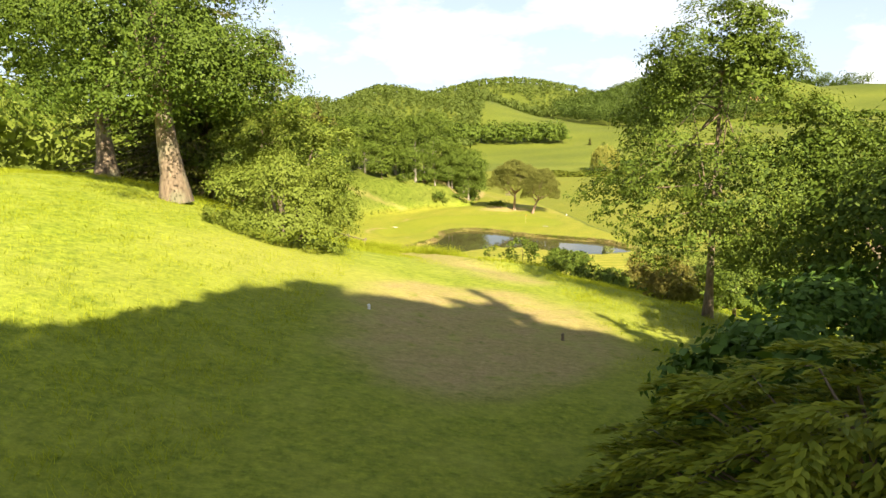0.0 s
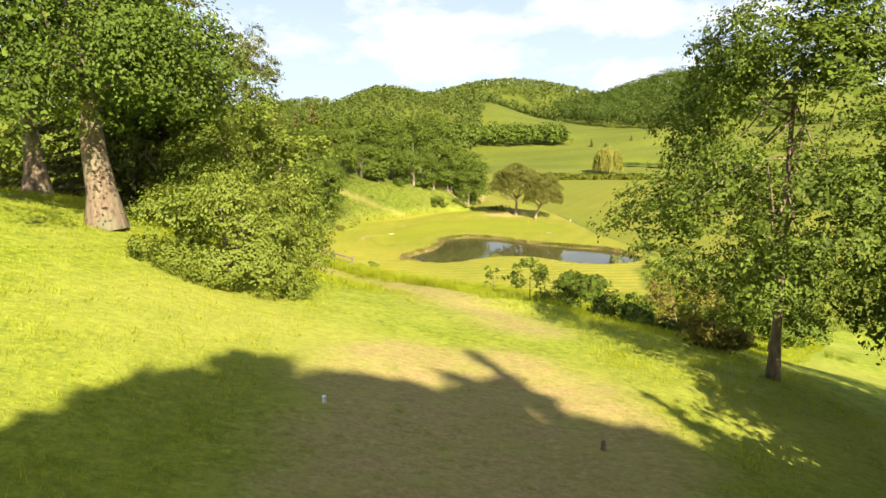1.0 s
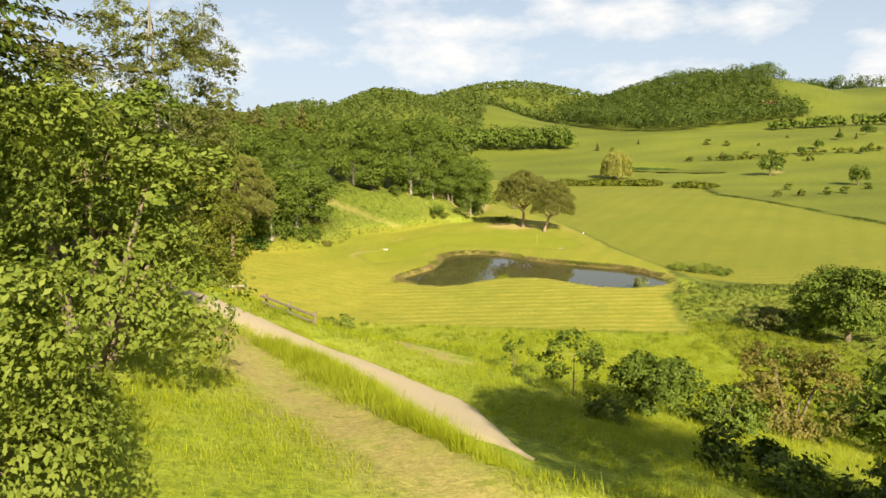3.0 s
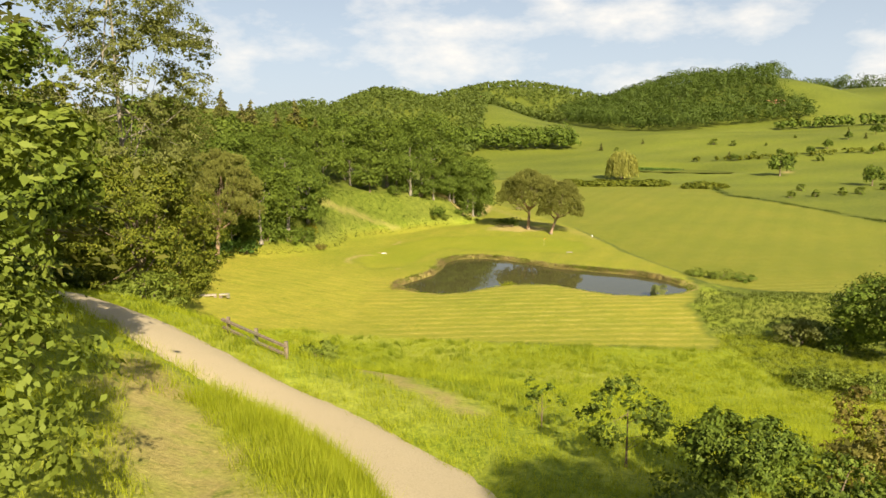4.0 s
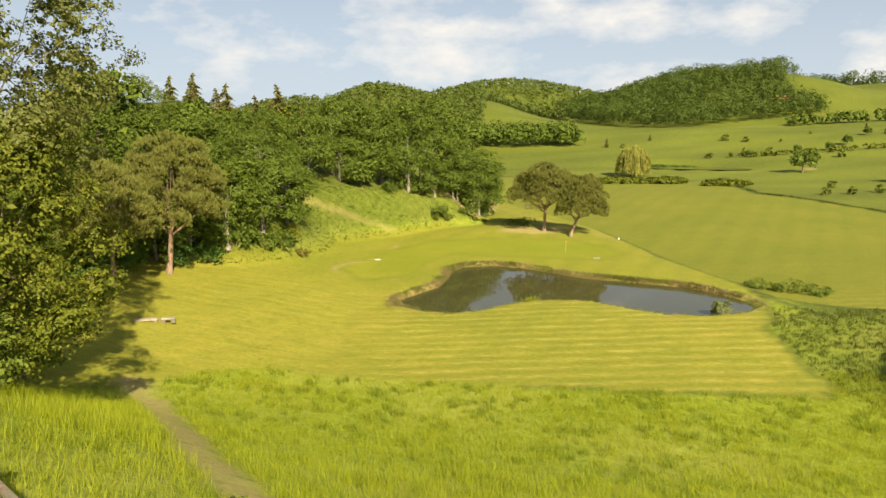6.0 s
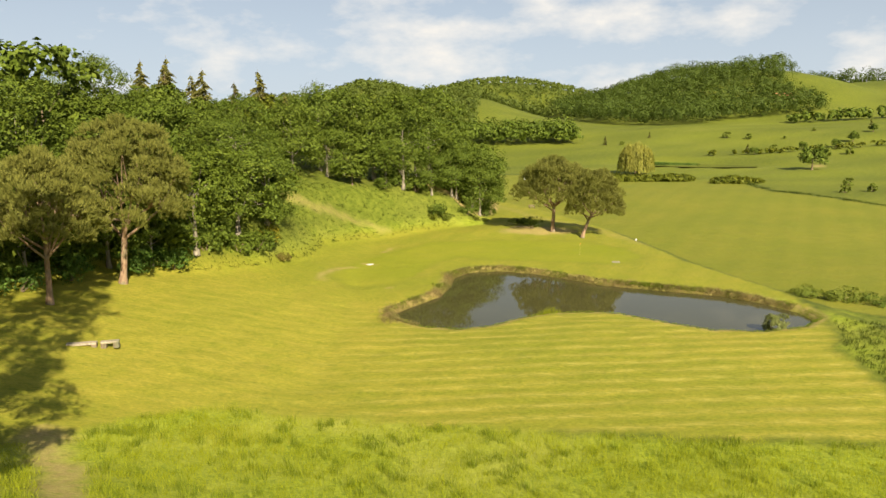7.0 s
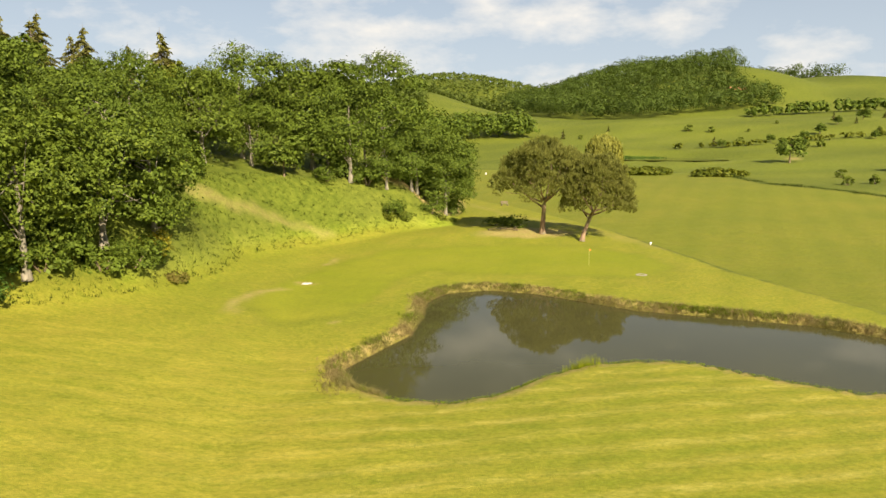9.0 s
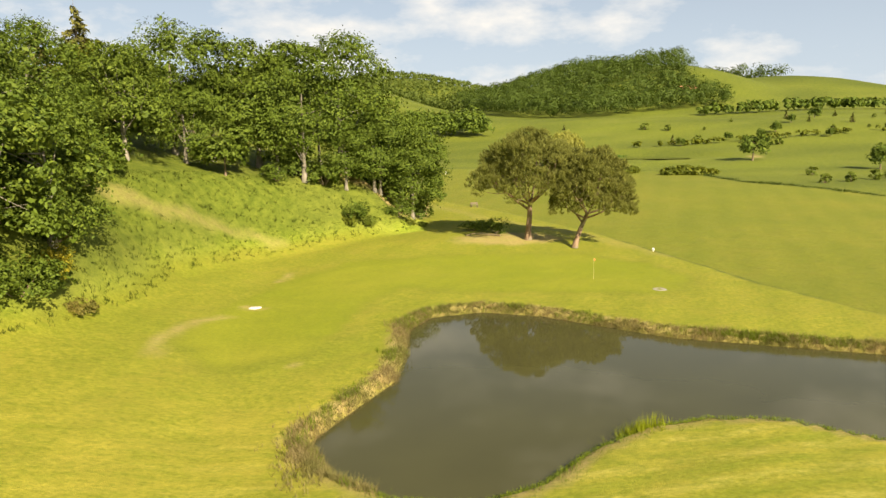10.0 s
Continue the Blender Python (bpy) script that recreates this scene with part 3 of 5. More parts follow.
def spruce(name, m, label, seed, tall, radius, mat, group="", tiers=22, per=11, leaf=0.8, category="spruce", droop=0.35, dense=1.0):
    rng = np.random.default_rng(seed)
    root = thing(name, m, label, category, group)
    pieces = [tube([(0, 0, 0), (0, 0, tall * 0.5), (0, 0, tall)], [tall * 0.016, tall * 0.009, 0.01], 6)]
    pos, out, along = [], [], []
    for i in range(tiers):
        level = tall * (0.08 + 0.9 * i / tiers)
        reach = radius * (1 - i / tiers) ** 0.85 * rng.uniform(0.8, 1.15) + 0.12
        for a in rng.uniform(0, 2 * np.pi, max(4, int(per * (1 - 0.5 * i / tiers)))):
            r = reach * rng.uniform(0.65, 1.1)
            z = level + rng.uniform(-0.5, 0.5) * tall / tiers
            way = np.array([math.cos(a), math.sin(a), 0.0])
            end = np.array([0, 0, z]) + way * r + np.array([0, 0, -droop * r])
            n = max(3, int(3.6 * dense * r / leaf))
            k = rng.uniform(0.15, 1.0, (n, 1))
            p = np.array([0, 0, z]) * (1 - k) + end * k + rng.normal(size=(n, 3)) * 0.1 * leaf
            pos.append(p)
            p[:, :2] += rng.normal(size=(n, 2)) * 0.12 * r * k * (dense > 1)
            along.append(np.repeat([way * 0.8 + np.array([0, 0, -0.35])], n, 0) + 0.45 * rng.normal(size=(n, 3)))
            out.append(np.repeat([way * 0.3 + np.array([0, 0, 0.9])], n, 0))
            if r > 0.6:
                pieces.append(tube([(0, 0, z), end], [0.016 * r + 0.02, 0.008], 4))
    v, f = joined(pieces)
    add_part("trunk", mesh_of("trunk", v, f, M_BARK, True), root)
    v, f = leaves(rng, np.concatenate(pos), np.concatenate(out), leaf, 0.42, 0.1, 0.5, np.concatenate(along))
    add_part("crown", mesh_of("crown", v, f, mat), root)
    return root


# ---- ground ----
def steps(low, core_low, core_high, high, fine, growth, growth_low):
    mid = list(np.arange(core_low, core_high + fine, fine))
    s = fine
    while mid[-1] < high:
        s *= growth
        mid.append(mid[-1] + s)
    s = fine
    while mid[0] > low:
        s *= growth_low
        mid.insert(0, mid[0] - s)
    return np.array(mid)


def near_line(line, x, y, half, soft):
    return smooth(half + soft, half - soft, np.abs(side_of(line, x, y)))


def inside(ring, x, y, soft):
    """1 within a ring of points that runs clockwise, 0 outside, soft across its edge."""
    return smooth(-soft, soft, -side_of(closed(ring), x, y))


def wobble(x, y, s):
    return np.sin(x * s + 1.7 * np.sin(y * s * 0.7)) * np.cos(y * s * 1.2 + 1.3 * np.sin(x * s * 0.6))


BARE_TEE = ((-3.0, 18.5), (-3.1, 25.5), (-1.2, 28.6), (2.6, 28.6), (5.2, 25.0), (6.4, 21.3), (3.6, 18.6), (0.8, 15.9), (-1.0, 16.2))
MOWN = ((-58, 90), (-44, 127), (-36, 146), (-22, 160), (-19, 176), (-10, 193), (8, 205), (14, 250), (30, 330), (150, 300), (260, 250), (260, 150),
        (70, 128), (47, 138), (40, 144), (36, 131), (33.5, 127), (32, 118), (31, 109), (28.7, 106.6), (19, 107.3), (5, 109), (-8, 111.6), (-16.5, 112.5), (-21, 109), (-25, 103), (-33, 94), (-44, 90))
SPUR = ((-8.2, 52.5), (-6.6, 49.5), (-5.2, 46.8), (-3.2, 44), (-1.2, 41.4), (0.4, 38.5), (2, 36), (3.4, 33))
LOWER_TRACK = ((-25, 105), (-20.6, 99), (-14, 86), (-9.9, 77.6), (-6.4, 72.3), (-3.8, 68), (-1.5, 64), (1, 60))
BANK_TRACK = ((-30, 176), (-25.2, 181.2), (-21.8, 185.2), (-19, 188.5), (-14.3, 192.8), (-10.5, 193.8))
FAIRWAY_END = ((20, 346), (53, 340), (83, 329), (104, 310), (98, 290), (92, 262), (99.6, 246), (105.7, 228), (108, 215), (114, 190), (130, 120))
GREEN = ((-13, 153), (-16, 158), (-15, 166), (-10.5, 178), (-3, 187), (8, 188), (22, 186.5), (29, 180), (29.5, 172), (24.5, 167), (16, 169), (9, 171.5), (1, 174), (-2.5, 169), (-4.5, 162), (-7.5, 155.5))
FAR_PATH = ((-6, 209), (4, 211), (9, 219), (12, 232), (13.5, 250), (11, 262))
FAIRWAY_PATH = ((13.5, 246), (19, 216), (27, 199), (33, 184))


def build_ground():
    xs, ys = steps(-2600, -44, 54, 2800, 0.75, 1.04, 1.085), steps(-500, -4, 212, 4200, 0.75, 1.045, 1.085)
    gx, gy = np.meshgrid(xs, ys)
    z = height(gx, gy)
    # small unevenness of a meadow
    z = z + 0.05 * wobble(gx, gy, 0.9) * smooth(0, 2, -0 + np.abs(side_of(closed(POND), gx, gy)))
    n, k = len(xs), len(ys)
    verts = np.stack([gx, gy, z], -1).reshape(-1, 3)
    i, j = np.meshgrid(np.arange(k - 1), np.arange(n - 1), indexing="ij")
    faces = np.stack([i * n + j, i * n + j + 1, (i + 1) * n + j + 1, (i + 1) * n + j], -1).reshape(-1, 4)
    me = mesh_of("ground", verts, faces, M_GROUND, True)
    foot = side_of(BANK_TOE, gx, gy)
    x, y = gx + 0.5 * wobble(gx, gy, 1.1), gy + 0.5 * wobble(gy, gx, 0.9)
    mown = inside(MOWN, x, y, 0.7)
    mown = np.maximum(mown, smooth(46, 18, y) * smooth(-16, -4, x) * smooth(9, 6, x) * 0.35)
    mown = np.maximum(mown, smooth(-9, -7, foot) * smooth(1.5, 0, foot) * smooth(128, 134, y) * smooth(205, 200, y))
    mown = np.maximum(mown, smooth(1.05, 0.97, np.hypot((x - 12) / 25, (y - 160) / 36)))
    beyond = smooth(-1, 2.5, side_of(FAIRWAY_END, x, y)) * smooth(150, 200, gy)
    zones = {
        "mown": np.maximum(mown, smooth(240, 300, gy) * (0.8 + 0.2 * wobble(gx, gy, 0.03))) * (1 - 0.45 * beyond),
        "striped": mown * smooth(150, 136, y) * smooth(100, 108, y) * (0.25 + 0.75 * smooth(-16, -3, x)),
        "dry": mown * smooth(156, 140, y) * smooth(100, 108, y) * (1.0 - 0.45 * smooth(-8, 8, x)) + smooth(8, 2, side_of(closed(POND), x, y)) * smooth(144, 140, y) * smooth(2, 10, x) * 0.55 + 0.9 * smooth(565, 600, gy) * smooth(235, 290, gx),
        "green": inside(GREEN, x, y, 0.5),
        # growth, plus tall-grass shade painted along the mown edge and a darkened bank
        "lush_shade": np.maximum(inside(((33, 92), (32, 104), (33, 122), (37, 131), (46, 137), (66, 128), (80, 110), (70, 88)), x, y, 2.0),
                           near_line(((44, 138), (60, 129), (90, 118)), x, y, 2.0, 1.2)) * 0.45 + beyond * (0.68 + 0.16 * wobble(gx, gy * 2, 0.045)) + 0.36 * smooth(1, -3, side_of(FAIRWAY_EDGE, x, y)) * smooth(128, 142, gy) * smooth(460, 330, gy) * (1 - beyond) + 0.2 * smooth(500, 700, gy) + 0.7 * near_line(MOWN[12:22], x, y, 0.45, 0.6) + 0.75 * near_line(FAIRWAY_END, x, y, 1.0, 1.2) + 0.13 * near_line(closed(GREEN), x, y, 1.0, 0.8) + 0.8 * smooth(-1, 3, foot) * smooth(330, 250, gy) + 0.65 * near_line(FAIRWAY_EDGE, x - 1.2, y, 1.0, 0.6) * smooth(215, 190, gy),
        "soil": np.maximum.reduce([inside(BARE_TEE, x, y, 0.9) * (0.82 + 0.18 * wobble(gx, gy, 2.0)), near_line(SPUR, x, y, 1.25, 1.4) * 0.8,
                                   near_line(LOWER_TRACK, x, y, 0.8, 0.6) * 0.8, smooth(1.1, 0.6, np.hypot((x + 9.2 + 0.3 * (y - 54)) / 1.5, (y - 54.5) / 4)) * 0.8, smooth(0.75, 0.3, np.abs(side_of(closed(POND), gx, gy) - 0.55)) * 0.85, near_line(BANK_TRACK, x, y, 0.5, 0.6) * 0.4, near_line(FAR_PATH, gx, gy, 1.0, 0.6),
                                   near_line(FAIRWAY_PATH, x, y, 1.2, 0.9) * 0.22, near_line(((-16.6, 154.6), (-17.0, 158), (-15.6, 163), (-13.6, 165.5)), gx, gy, 0.3, 0.5) * 0.75, near_line(((-10.2, 179), (-9.2, 182.5)), gx, gy, 0.3, 0.4) * 0.6, smooth(1, 0.5, np.hypot((x + 8) / 0.9, (y - 153.5) / 0.7)) * 0.5,
                                   smooth(1.0, 0.5, np.hypot((x + 11.8) / 1.5, (y - 168.9) / 1.1)) * 0.6, smooth(1, 0.5, np.hypot((gx - 151.5) / 3.2, (gy - 351) / 2.4)), smooth(1, 0.6, np.hypot((x - 17) / 8.5, (y - 194.5) / 3.8)) * 0.75]),
    }
    for name, values in zones.items():
        a = me.attributes.new(name, "FLOAT", "POINT")
        a.data.foreach_set("value", np.clip(values, 0, 1).astype(np.float32).ravel())
    tagged(new("ground", me), "rolling golf course grass, mown fairway and long rough", "ground", kind="structure")


build_ground()


def strip(name, line, half, mat, label, category, lift=0.06, seed=1):
    """A draped strip along a line, with ragged edges."""
    rng = np.random.default_rng(seed)
    pts = np.array(line, float)
    for _ in range(3):
        q = np.empty((2 * len(pts) - 2, 2))
        q[0::2], q[1::2] = pts[:-1] * 0.75 + pts[1:] * 0.25, pts[:-1] * 0.25 + pts[1:] * 0.75
        pts = q
    length = np.r_[0, np.cumsum(np.hypot(*np.diff(pts, axis=0).T))]
    at = np.arange(0, length[-1], 0.4)
    pts = np.stack([np.interp(at, length, pts[:, 0]), np.interp(at, length, pts[:, 1])], 1)
    way = unit(np.gradient(pts, axis=0))
    side = np.stack([-way[:, 1], way[:, 0]], 1)
    across = np.linspace(-1, 1, 11)
    worn = np.convolve(rng.normal(size=len(pts) + 8), np.ones(9) / 9, "valid")[:, None]
    reach = half * (1 + 0.16 * worn) * smooth(-1, 10, length[-1] - at)[:, None]
    p = pts[:, None] + side[:, None] * (across[:, None] * reach[:, None])
    camber = lift * (1 - 0.9 * np.abs(across) ** 3)
    z = height(p[..., 0], p[..., 1]) + camber[None] - 0.12 * smooth(4, 0, length[-1] - at)[:, None]
    v = np.concatenate([p, z[..., None]], -1).reshape(-1, 3)
    i, j = np.meshgrid(np.arange(len(pts) - 1), np.arange(10), indexing="ij")
    f = np.stack([i * 11 + j, i * 11 + j + 1, (i + 1) * 11 + j + 1, (i + 1) * 11 + j], -1).reshape(-1, 4)
    tagged(new(name, mesh_of(name, v, f, mat, True)), label, category, kind="structure")


strip("gravel_path", PATH_LINE, 2.05, M_GRAVEL, "pale beige gravel track along the slope", "path", 0.2)


def water_sheet(name, ring, level, label):
    bm = bmesh.new()
    bm.faces.new([bm.verts.new((x, y, level)) for x, y in ring])
    bmesh.ops.recalc_face_normals(bm, faces=bm.faces)
    if bm.faces[:][0].normal.z < 0:
        bmesh.ops.reverse_faces(bm, faces=bm.faces)
    me = bpy.data.meshes.new(name)
    bm.to_mesh(me)
    bm.free()
    me.materials.append(M_WATER)
    tagged(new(name, me), label, "pond", kind="structure")


pond_mid = (14, 148)
water_sheet("water", [(x + 0.9 * (x - pond_mid[0]) / math.hypot(x - pond_mid[0], y - pond_mid[1]), y + 0.9 * (y - pond_mid[1]) / math.hypot(x - pond_mid[0], y - pond_mid[1])) for x, y in POND], 0.0,
            "still brown pond with sky reflections")
water_sheet("water_far", [(114 + 0.83 * 26 * math.cos(a) + 0.56 * 11.5 * math.sin(a), 381 - 0.56 * 26 * math.cos(a) + 0.83 * 11.5 * math.sin(a)) for a in np.linspace(0, 2 * math.pi, 40, endpoint=False)], 3.3,
            "distant narrow pond in the meadow")


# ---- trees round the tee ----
broad_tree("oak_tree", on_ground(-13.8, 36.6, 0, 0.1), "large oak with pale lit trunk beside the tee", 11, 20.5, 7.6, 1.6, 0.62, 0.17, M_OAK_SHADE, lobes=62, lobe=0.27, clumps=36, per=24, heart_leaves=34, lean=(-0.9, 0.3), fork=0.5, top_at=0.42, bare=3.2,
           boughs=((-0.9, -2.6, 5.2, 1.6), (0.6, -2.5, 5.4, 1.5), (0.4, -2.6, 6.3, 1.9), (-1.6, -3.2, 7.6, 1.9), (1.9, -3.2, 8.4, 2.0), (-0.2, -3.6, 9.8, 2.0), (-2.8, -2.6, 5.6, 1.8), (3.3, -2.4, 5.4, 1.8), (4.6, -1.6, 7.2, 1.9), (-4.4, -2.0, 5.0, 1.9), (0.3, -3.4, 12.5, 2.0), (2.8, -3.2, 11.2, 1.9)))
broad_tree("oak_tree", on_ground(-20.5, 43.5, 40, 0.1), "dark old oak standing behind a larger oak", 12, 20, 7.0, 2.0, 0.55, 0.34, M_OAK_SHADE, lobes=44, lobe=0.28, clumps=28, per=20, fork=0.4)
shrub("hazel_bush", on_ground(-7.7, 33.4, 10, 0.5), "big round hazel bush on the grass slope", 13, 5.8, 3.7, 0.12, M_BUSH, lobes=46, clumps=44, per=16, lobe=0.25, category="bush")
shrub("hazel_bush", on_ground(-9.4, 43.0, 10), "tall leafy hazel bush behind a rounder one", 113, 9.6, 4.0, 0.16, M_BUSH, lobes=44, clumps=28, per=14, lobe=0.26, category="bush")
right_tree = broad_tree("ash_tree", on_ground(11.9, 31.2, 0, 0.1), "tall airy tree with open pale-lit crown", 14, 16.8, 6.0, 1.4, 0.19, 0.14, M_WOOD, lobes=125, lobe=0.2, clumps=17, per=22, heart_leaves=26, fork=0.62, top_at=0.45, bare=2.5, taper=0.68,
                        boughs=((0.2, -1.6, 4.6, 1.5), (-0.6, -1.8, 5.8, 1.5), (0.5, -1.8, 7.0, 1.5), (-0.3, -1.7, 8.2, 1.4), (0.4, -1.6, 9.4, 1.4), (0.0, -1.5, 10.6, 1.2), (-0.3, -1.3, 11.6, 1.0), (0.2, -1.0, 13.0, 0.9), (-3.8, -1.2, 6.4, 1.3), (-4.6, -1.0, 5.0, 1.2), (0.4, -1.7, 3.3, 1.1), (2.0, -1.4, 3.4, 1.4), (3.6, -0.6, 4.2, 1.5), (-2.0, -1.4, 3.4, 1.2), (-4.3, -0.5, 8.0, 1.4), (-4.1, -1.2, 6.6, 1.4), (-4.1, 0.4, 9.4, 1.4), (-3.4, -0.8, 10.8, 1.3), (-4.5, 0.6, 6.4, 1.3)))
# shade on these two trees is partly painted by the darker leaves
broad_tree("oak_tree", on_ground(18, 29, 30, 0.1), "shaded dark green tree on the falling slope", 15, 13, 5.6, 0.4, 0.25, 0.22, M_OAK_SHADE, lobes=44, lobe=0.3, clumps=24, per=18)
broad_tree("oak_tree", on_ground(15.5, 21.5, 70, 0.1), "shaded dark green tree on the falling slope", 16, 10.0, 4.6, 0.4, 0.22, 0.2, M_OAK_SHADE, lobes=40, lobe=0.3, clumps=24, per=18)
# from here to the laurels: unseen trees, added to cast shade down the slope
broad_tree("oak_tree", on_ground(20.5, 13), "shaded dark green tree on the falling slope", 216, 17, 5.6, 1.0, 0.3, 0.5, M_WOOD, lobes=40, lobe=0.3, clumps=12, per=10)
spruce("spruce_tree", on_ground(12.3, 8.0), "slim dark conifer on the falling slope", 218, 14.2, 2.3, M_SPRUCE, leaf=0.5, tiers=26, per=12, category="conifer", dense=2.0)
broad_tree("oak_tree", on_ground(18.2, 14.5, 20), "shaded dark green tree on the falling slope", 217, 13.5, 4.6, 1.0, 0.26, 0.5, M_WOOD, lobes=34, lobe=0.3, clumps=12, per=9)
broad_tree("oak_tree", on_ground(14.4, 15.6, 50), "shaded dark green tree on the falling slope", 219, 11.5, 4.2, 0.6, 0.24, 0.4, M_WOOD, lobes=34, lobe=0.3, clumps=14, per=9)
shrub("laurel_bush", on_ground(7.0, 11.6), "glossy dark laurel bush in shade", 18, 5.2, 3.3, 0.22, M_LAUREL, lobes=40, clumps=20, per=12, lobe=0.28)
shrub("laurel_bush", on_ground(11.0, 17), "glossy dark laurel bush in shade", 118, 5.4, 3.3, 0.22, M_LAUREL, lobes=36, clumps=20, per=12, lobe=0.28)
broad_tree("sapling", on_ground(6.1, 54.4), "thin young tree with sparse feathery leaves on the slope edge", 19, 3.3, 1.6, 0.5, 0.045, 0.13, M_OAK, lobes=34, lobe=0.2, clumps=9, per=9, heart_leaves=4)
broad_tree("sapling", on_ground(3.9, 58.5), "thin young tree with sparse leaves on the slope edge", 119, 2.2, 0.7, 0.4, 0.03, 0.13, M_WOOD, lobes=10, lobe=0.28, clumps=7, per=8, heart_leaves=4)
broad_tree("young_oak", on_ground(9.4, 53.6), "dense dark green young oak on the slope edge", 20, 3.4, 1.8, 0.1, 0.06, 0.14, M_WOOD, lobes=40, lobe=0.28, clumps=20, per=14)
shrub("low_shrub", on_ground(12.4, 53.4), "low dark bramble patch on the slope edge", 21, 2.4, 1.8, 0.14, M_WOOD, lobes=20, clumps=16, per=12, lobe=0.3)
# these two dark shrubs are added where tree shadow darkens the ground
for x, y, tall, seed in ((9.5, 44.0, 1.3, 126), (13, 42.5, 1.6, 128)):
    shrub("low_shrub", on_ground(x, y), "low dark bramble patch on the slope edge", seed, tall, 1.9, 0.17, M_WOOD, lobes=14, clumps=14, per=12)
shrub("low_shrub", on_ground(7.0, 50.5), "low dark bramble patch on the slope edge", 121, 1.3, 1.2, 0.15, M_BUSH, lobes=10, clumps=12, per=10)
shrub("reddish_shrub", on_ground(17.6, 57.6), "straggly brownish shrub on the slope", 22, 5.2, 3.2, 0.15, M_RED, lobes=60, clumps=14, per=10, lobe=0.19)
shrub("reddish_shrub", on_ground(11.5, 36.5), "low shrub with reddish brown leaves under trees", 17, 2.4, 1.8, 0.15, M_RED, lobes=16, clumps=16, per=14)
broad_tree("oak_tree", on_ground(23.5, 56), "round green tree below the tee slope", 23, 5.5, 3.4, 0.6, 0.2, 0.22, M_WOOD, lobes=30, lobe=0.3, clumps=24, per=18)


def juniper(m, seed, tall, radius, label):
    """Spreading conifer: a mound of flat, feathery, drooping sprays."""
    rng = np.random.default_rng(seed)
    root = thing("spreading_juniper", m, label, "conifer")
    pieces, pos, along, out = [], [], [], []
    for i in range(640):
        a, k = rng.uniform(0, 2 * np.pi), math.sqrt(rng.uniform(0.0, 1.0))
        way = np.array([math.cos(a), math.sin(a), 0])
        swell = 1 + 0.18 * math.sin(3 * a + 1) + 0.12 * math.sin(7 * a)
        start = way * radius * k * swell * 0.86 + np.array([0, 0, tall * (1 - 0.8 * k ** 2.2) * rng.uniform(0.72, 1.0)])
        reach = rng.uniform(0.5, 0.95)
        way = unit(way + 0.35 * np.array([*rng.normal(size=2), 0]))
        side = np.array([-way[1], way[0], 0])
        end = start + way * reach + np.array([0, 0, -0.12 - 0.25 * k])
        mid = (start + end) / 2 + np.array([0, 0, 0.13])
        if i % 4 == 0:
            pieces.append(tube([start * np.array([0.4, 0.4, 0.8]), start, end], [0.03, 0.014, 0.004], 4))
        q = np.linspace(0.0, 1.0, 13)[:, None]
        line = start * (1 - q) ** 2 + 2 * mid * q * (1 - q) + end * q * q
        for s in (-1, 1, -0.5, 0.5, 0):
            n = len(line)
            pos.append(line + side * s * 0.17 * (1.1 - 0.75 * q) + rng.normal(size=(n, 3)) * 0.022 + np.array([0, 0, -0.05 * abs(s)]))
            along.append(way * 0.9 + side * s * 0.75 + np.array([0, 0, -0.12]) + 0.16 * rng.normal(size=(n, 3)))
            out.append(np.repeat([[0, 0, 1.0]], n, 0) + way * 0.3)
    v, f = joined(pieces)
    add_part("stem", mesh_of("stem", v, f, M_BARK, True), root)
    v, f = leaves(rng, np.concatenate(pos), np.concatenate(out), 0.2, 0.32, 0.08, 0.3, np.concatenate(along))
    add_part("foliage", mesh_of("foliage", v, f, M_JUNIPER), root)
    return root


juniper(on_ground(5.0, 7.4), 31, 4.6, 4.2, "spreading juniper with feathery yellow-green sprays")

# ---- tall trees that shade the tee from behind ----
for x, y, tall, seed in ((23.5, -6, 22, 41), (18, -7, 23.5, 42), (12.5, -7.5, 24, 43), (7.5, -8, 23.4, 44), (2.5, -9, 18.4, 45), (-2.5, -11, 15.8, 47), (15, -13, 24, 48), (5, -11.5, 22, 50), (9, -15, 24, 49)):
    broad_tree("oak_tree", on_ground(x, y), "tall oak shading the tee", seed, tall, 5.0, (5.0 if x >= 14 and y > -10 else min(16.5, tall - 3.2)), 0.4, 1.1, M_WOOD, lobes=26 if x < 4 else 50, lobe=0.3, clumps=11, per=7, group="oaks behind the tee")
spruce("cedar_tree", on_ground(14, -7), "tall pointed conifer shading the tee", 46, 27.5, 3.0, M_SPRUCE, category="conifer", tiers=34)

# ---- woods beside the fairway ----
spruce("cedar_tree", on_ground(-19.5, 53.5), "dark cedar with long drooping branches", 51, 25, 9.0, M_SPRUCE, tiers=26, per=13, leaf=0.42, category="cedar", droop=0.2, dense=2.4)
broad_tree("poplar_tree", on_ground(-26, 91), "tall airy poplar rising above the wood", 52, 33, 8.6, 7, 0.26, 0.24, M_GREY, lobes=170, lobe=0.16, clumps=15, per=17, heart_leaves=4, bark_mat=M_PALEBARK, fork=0.85)
broad_tree("oak_tree", on_ground(-23.5, 87), "large oak with yellowish young leaves", 53, 16, 6.6, -0.8, 0.4, 0.21, M_YELLOW, lobes=80, lobe=0.24, clumps=26, per=21, bare=3.0, heart_leaves=44)
broad_tree("oak_tree", on_ground(-29, 80), "leafy oak at the path side", 54, 15.5, 6.0, 0.8, 0.35, 0.24, M_WOOD, lobes=44, lobe=0.28, clumps=28, per=20)
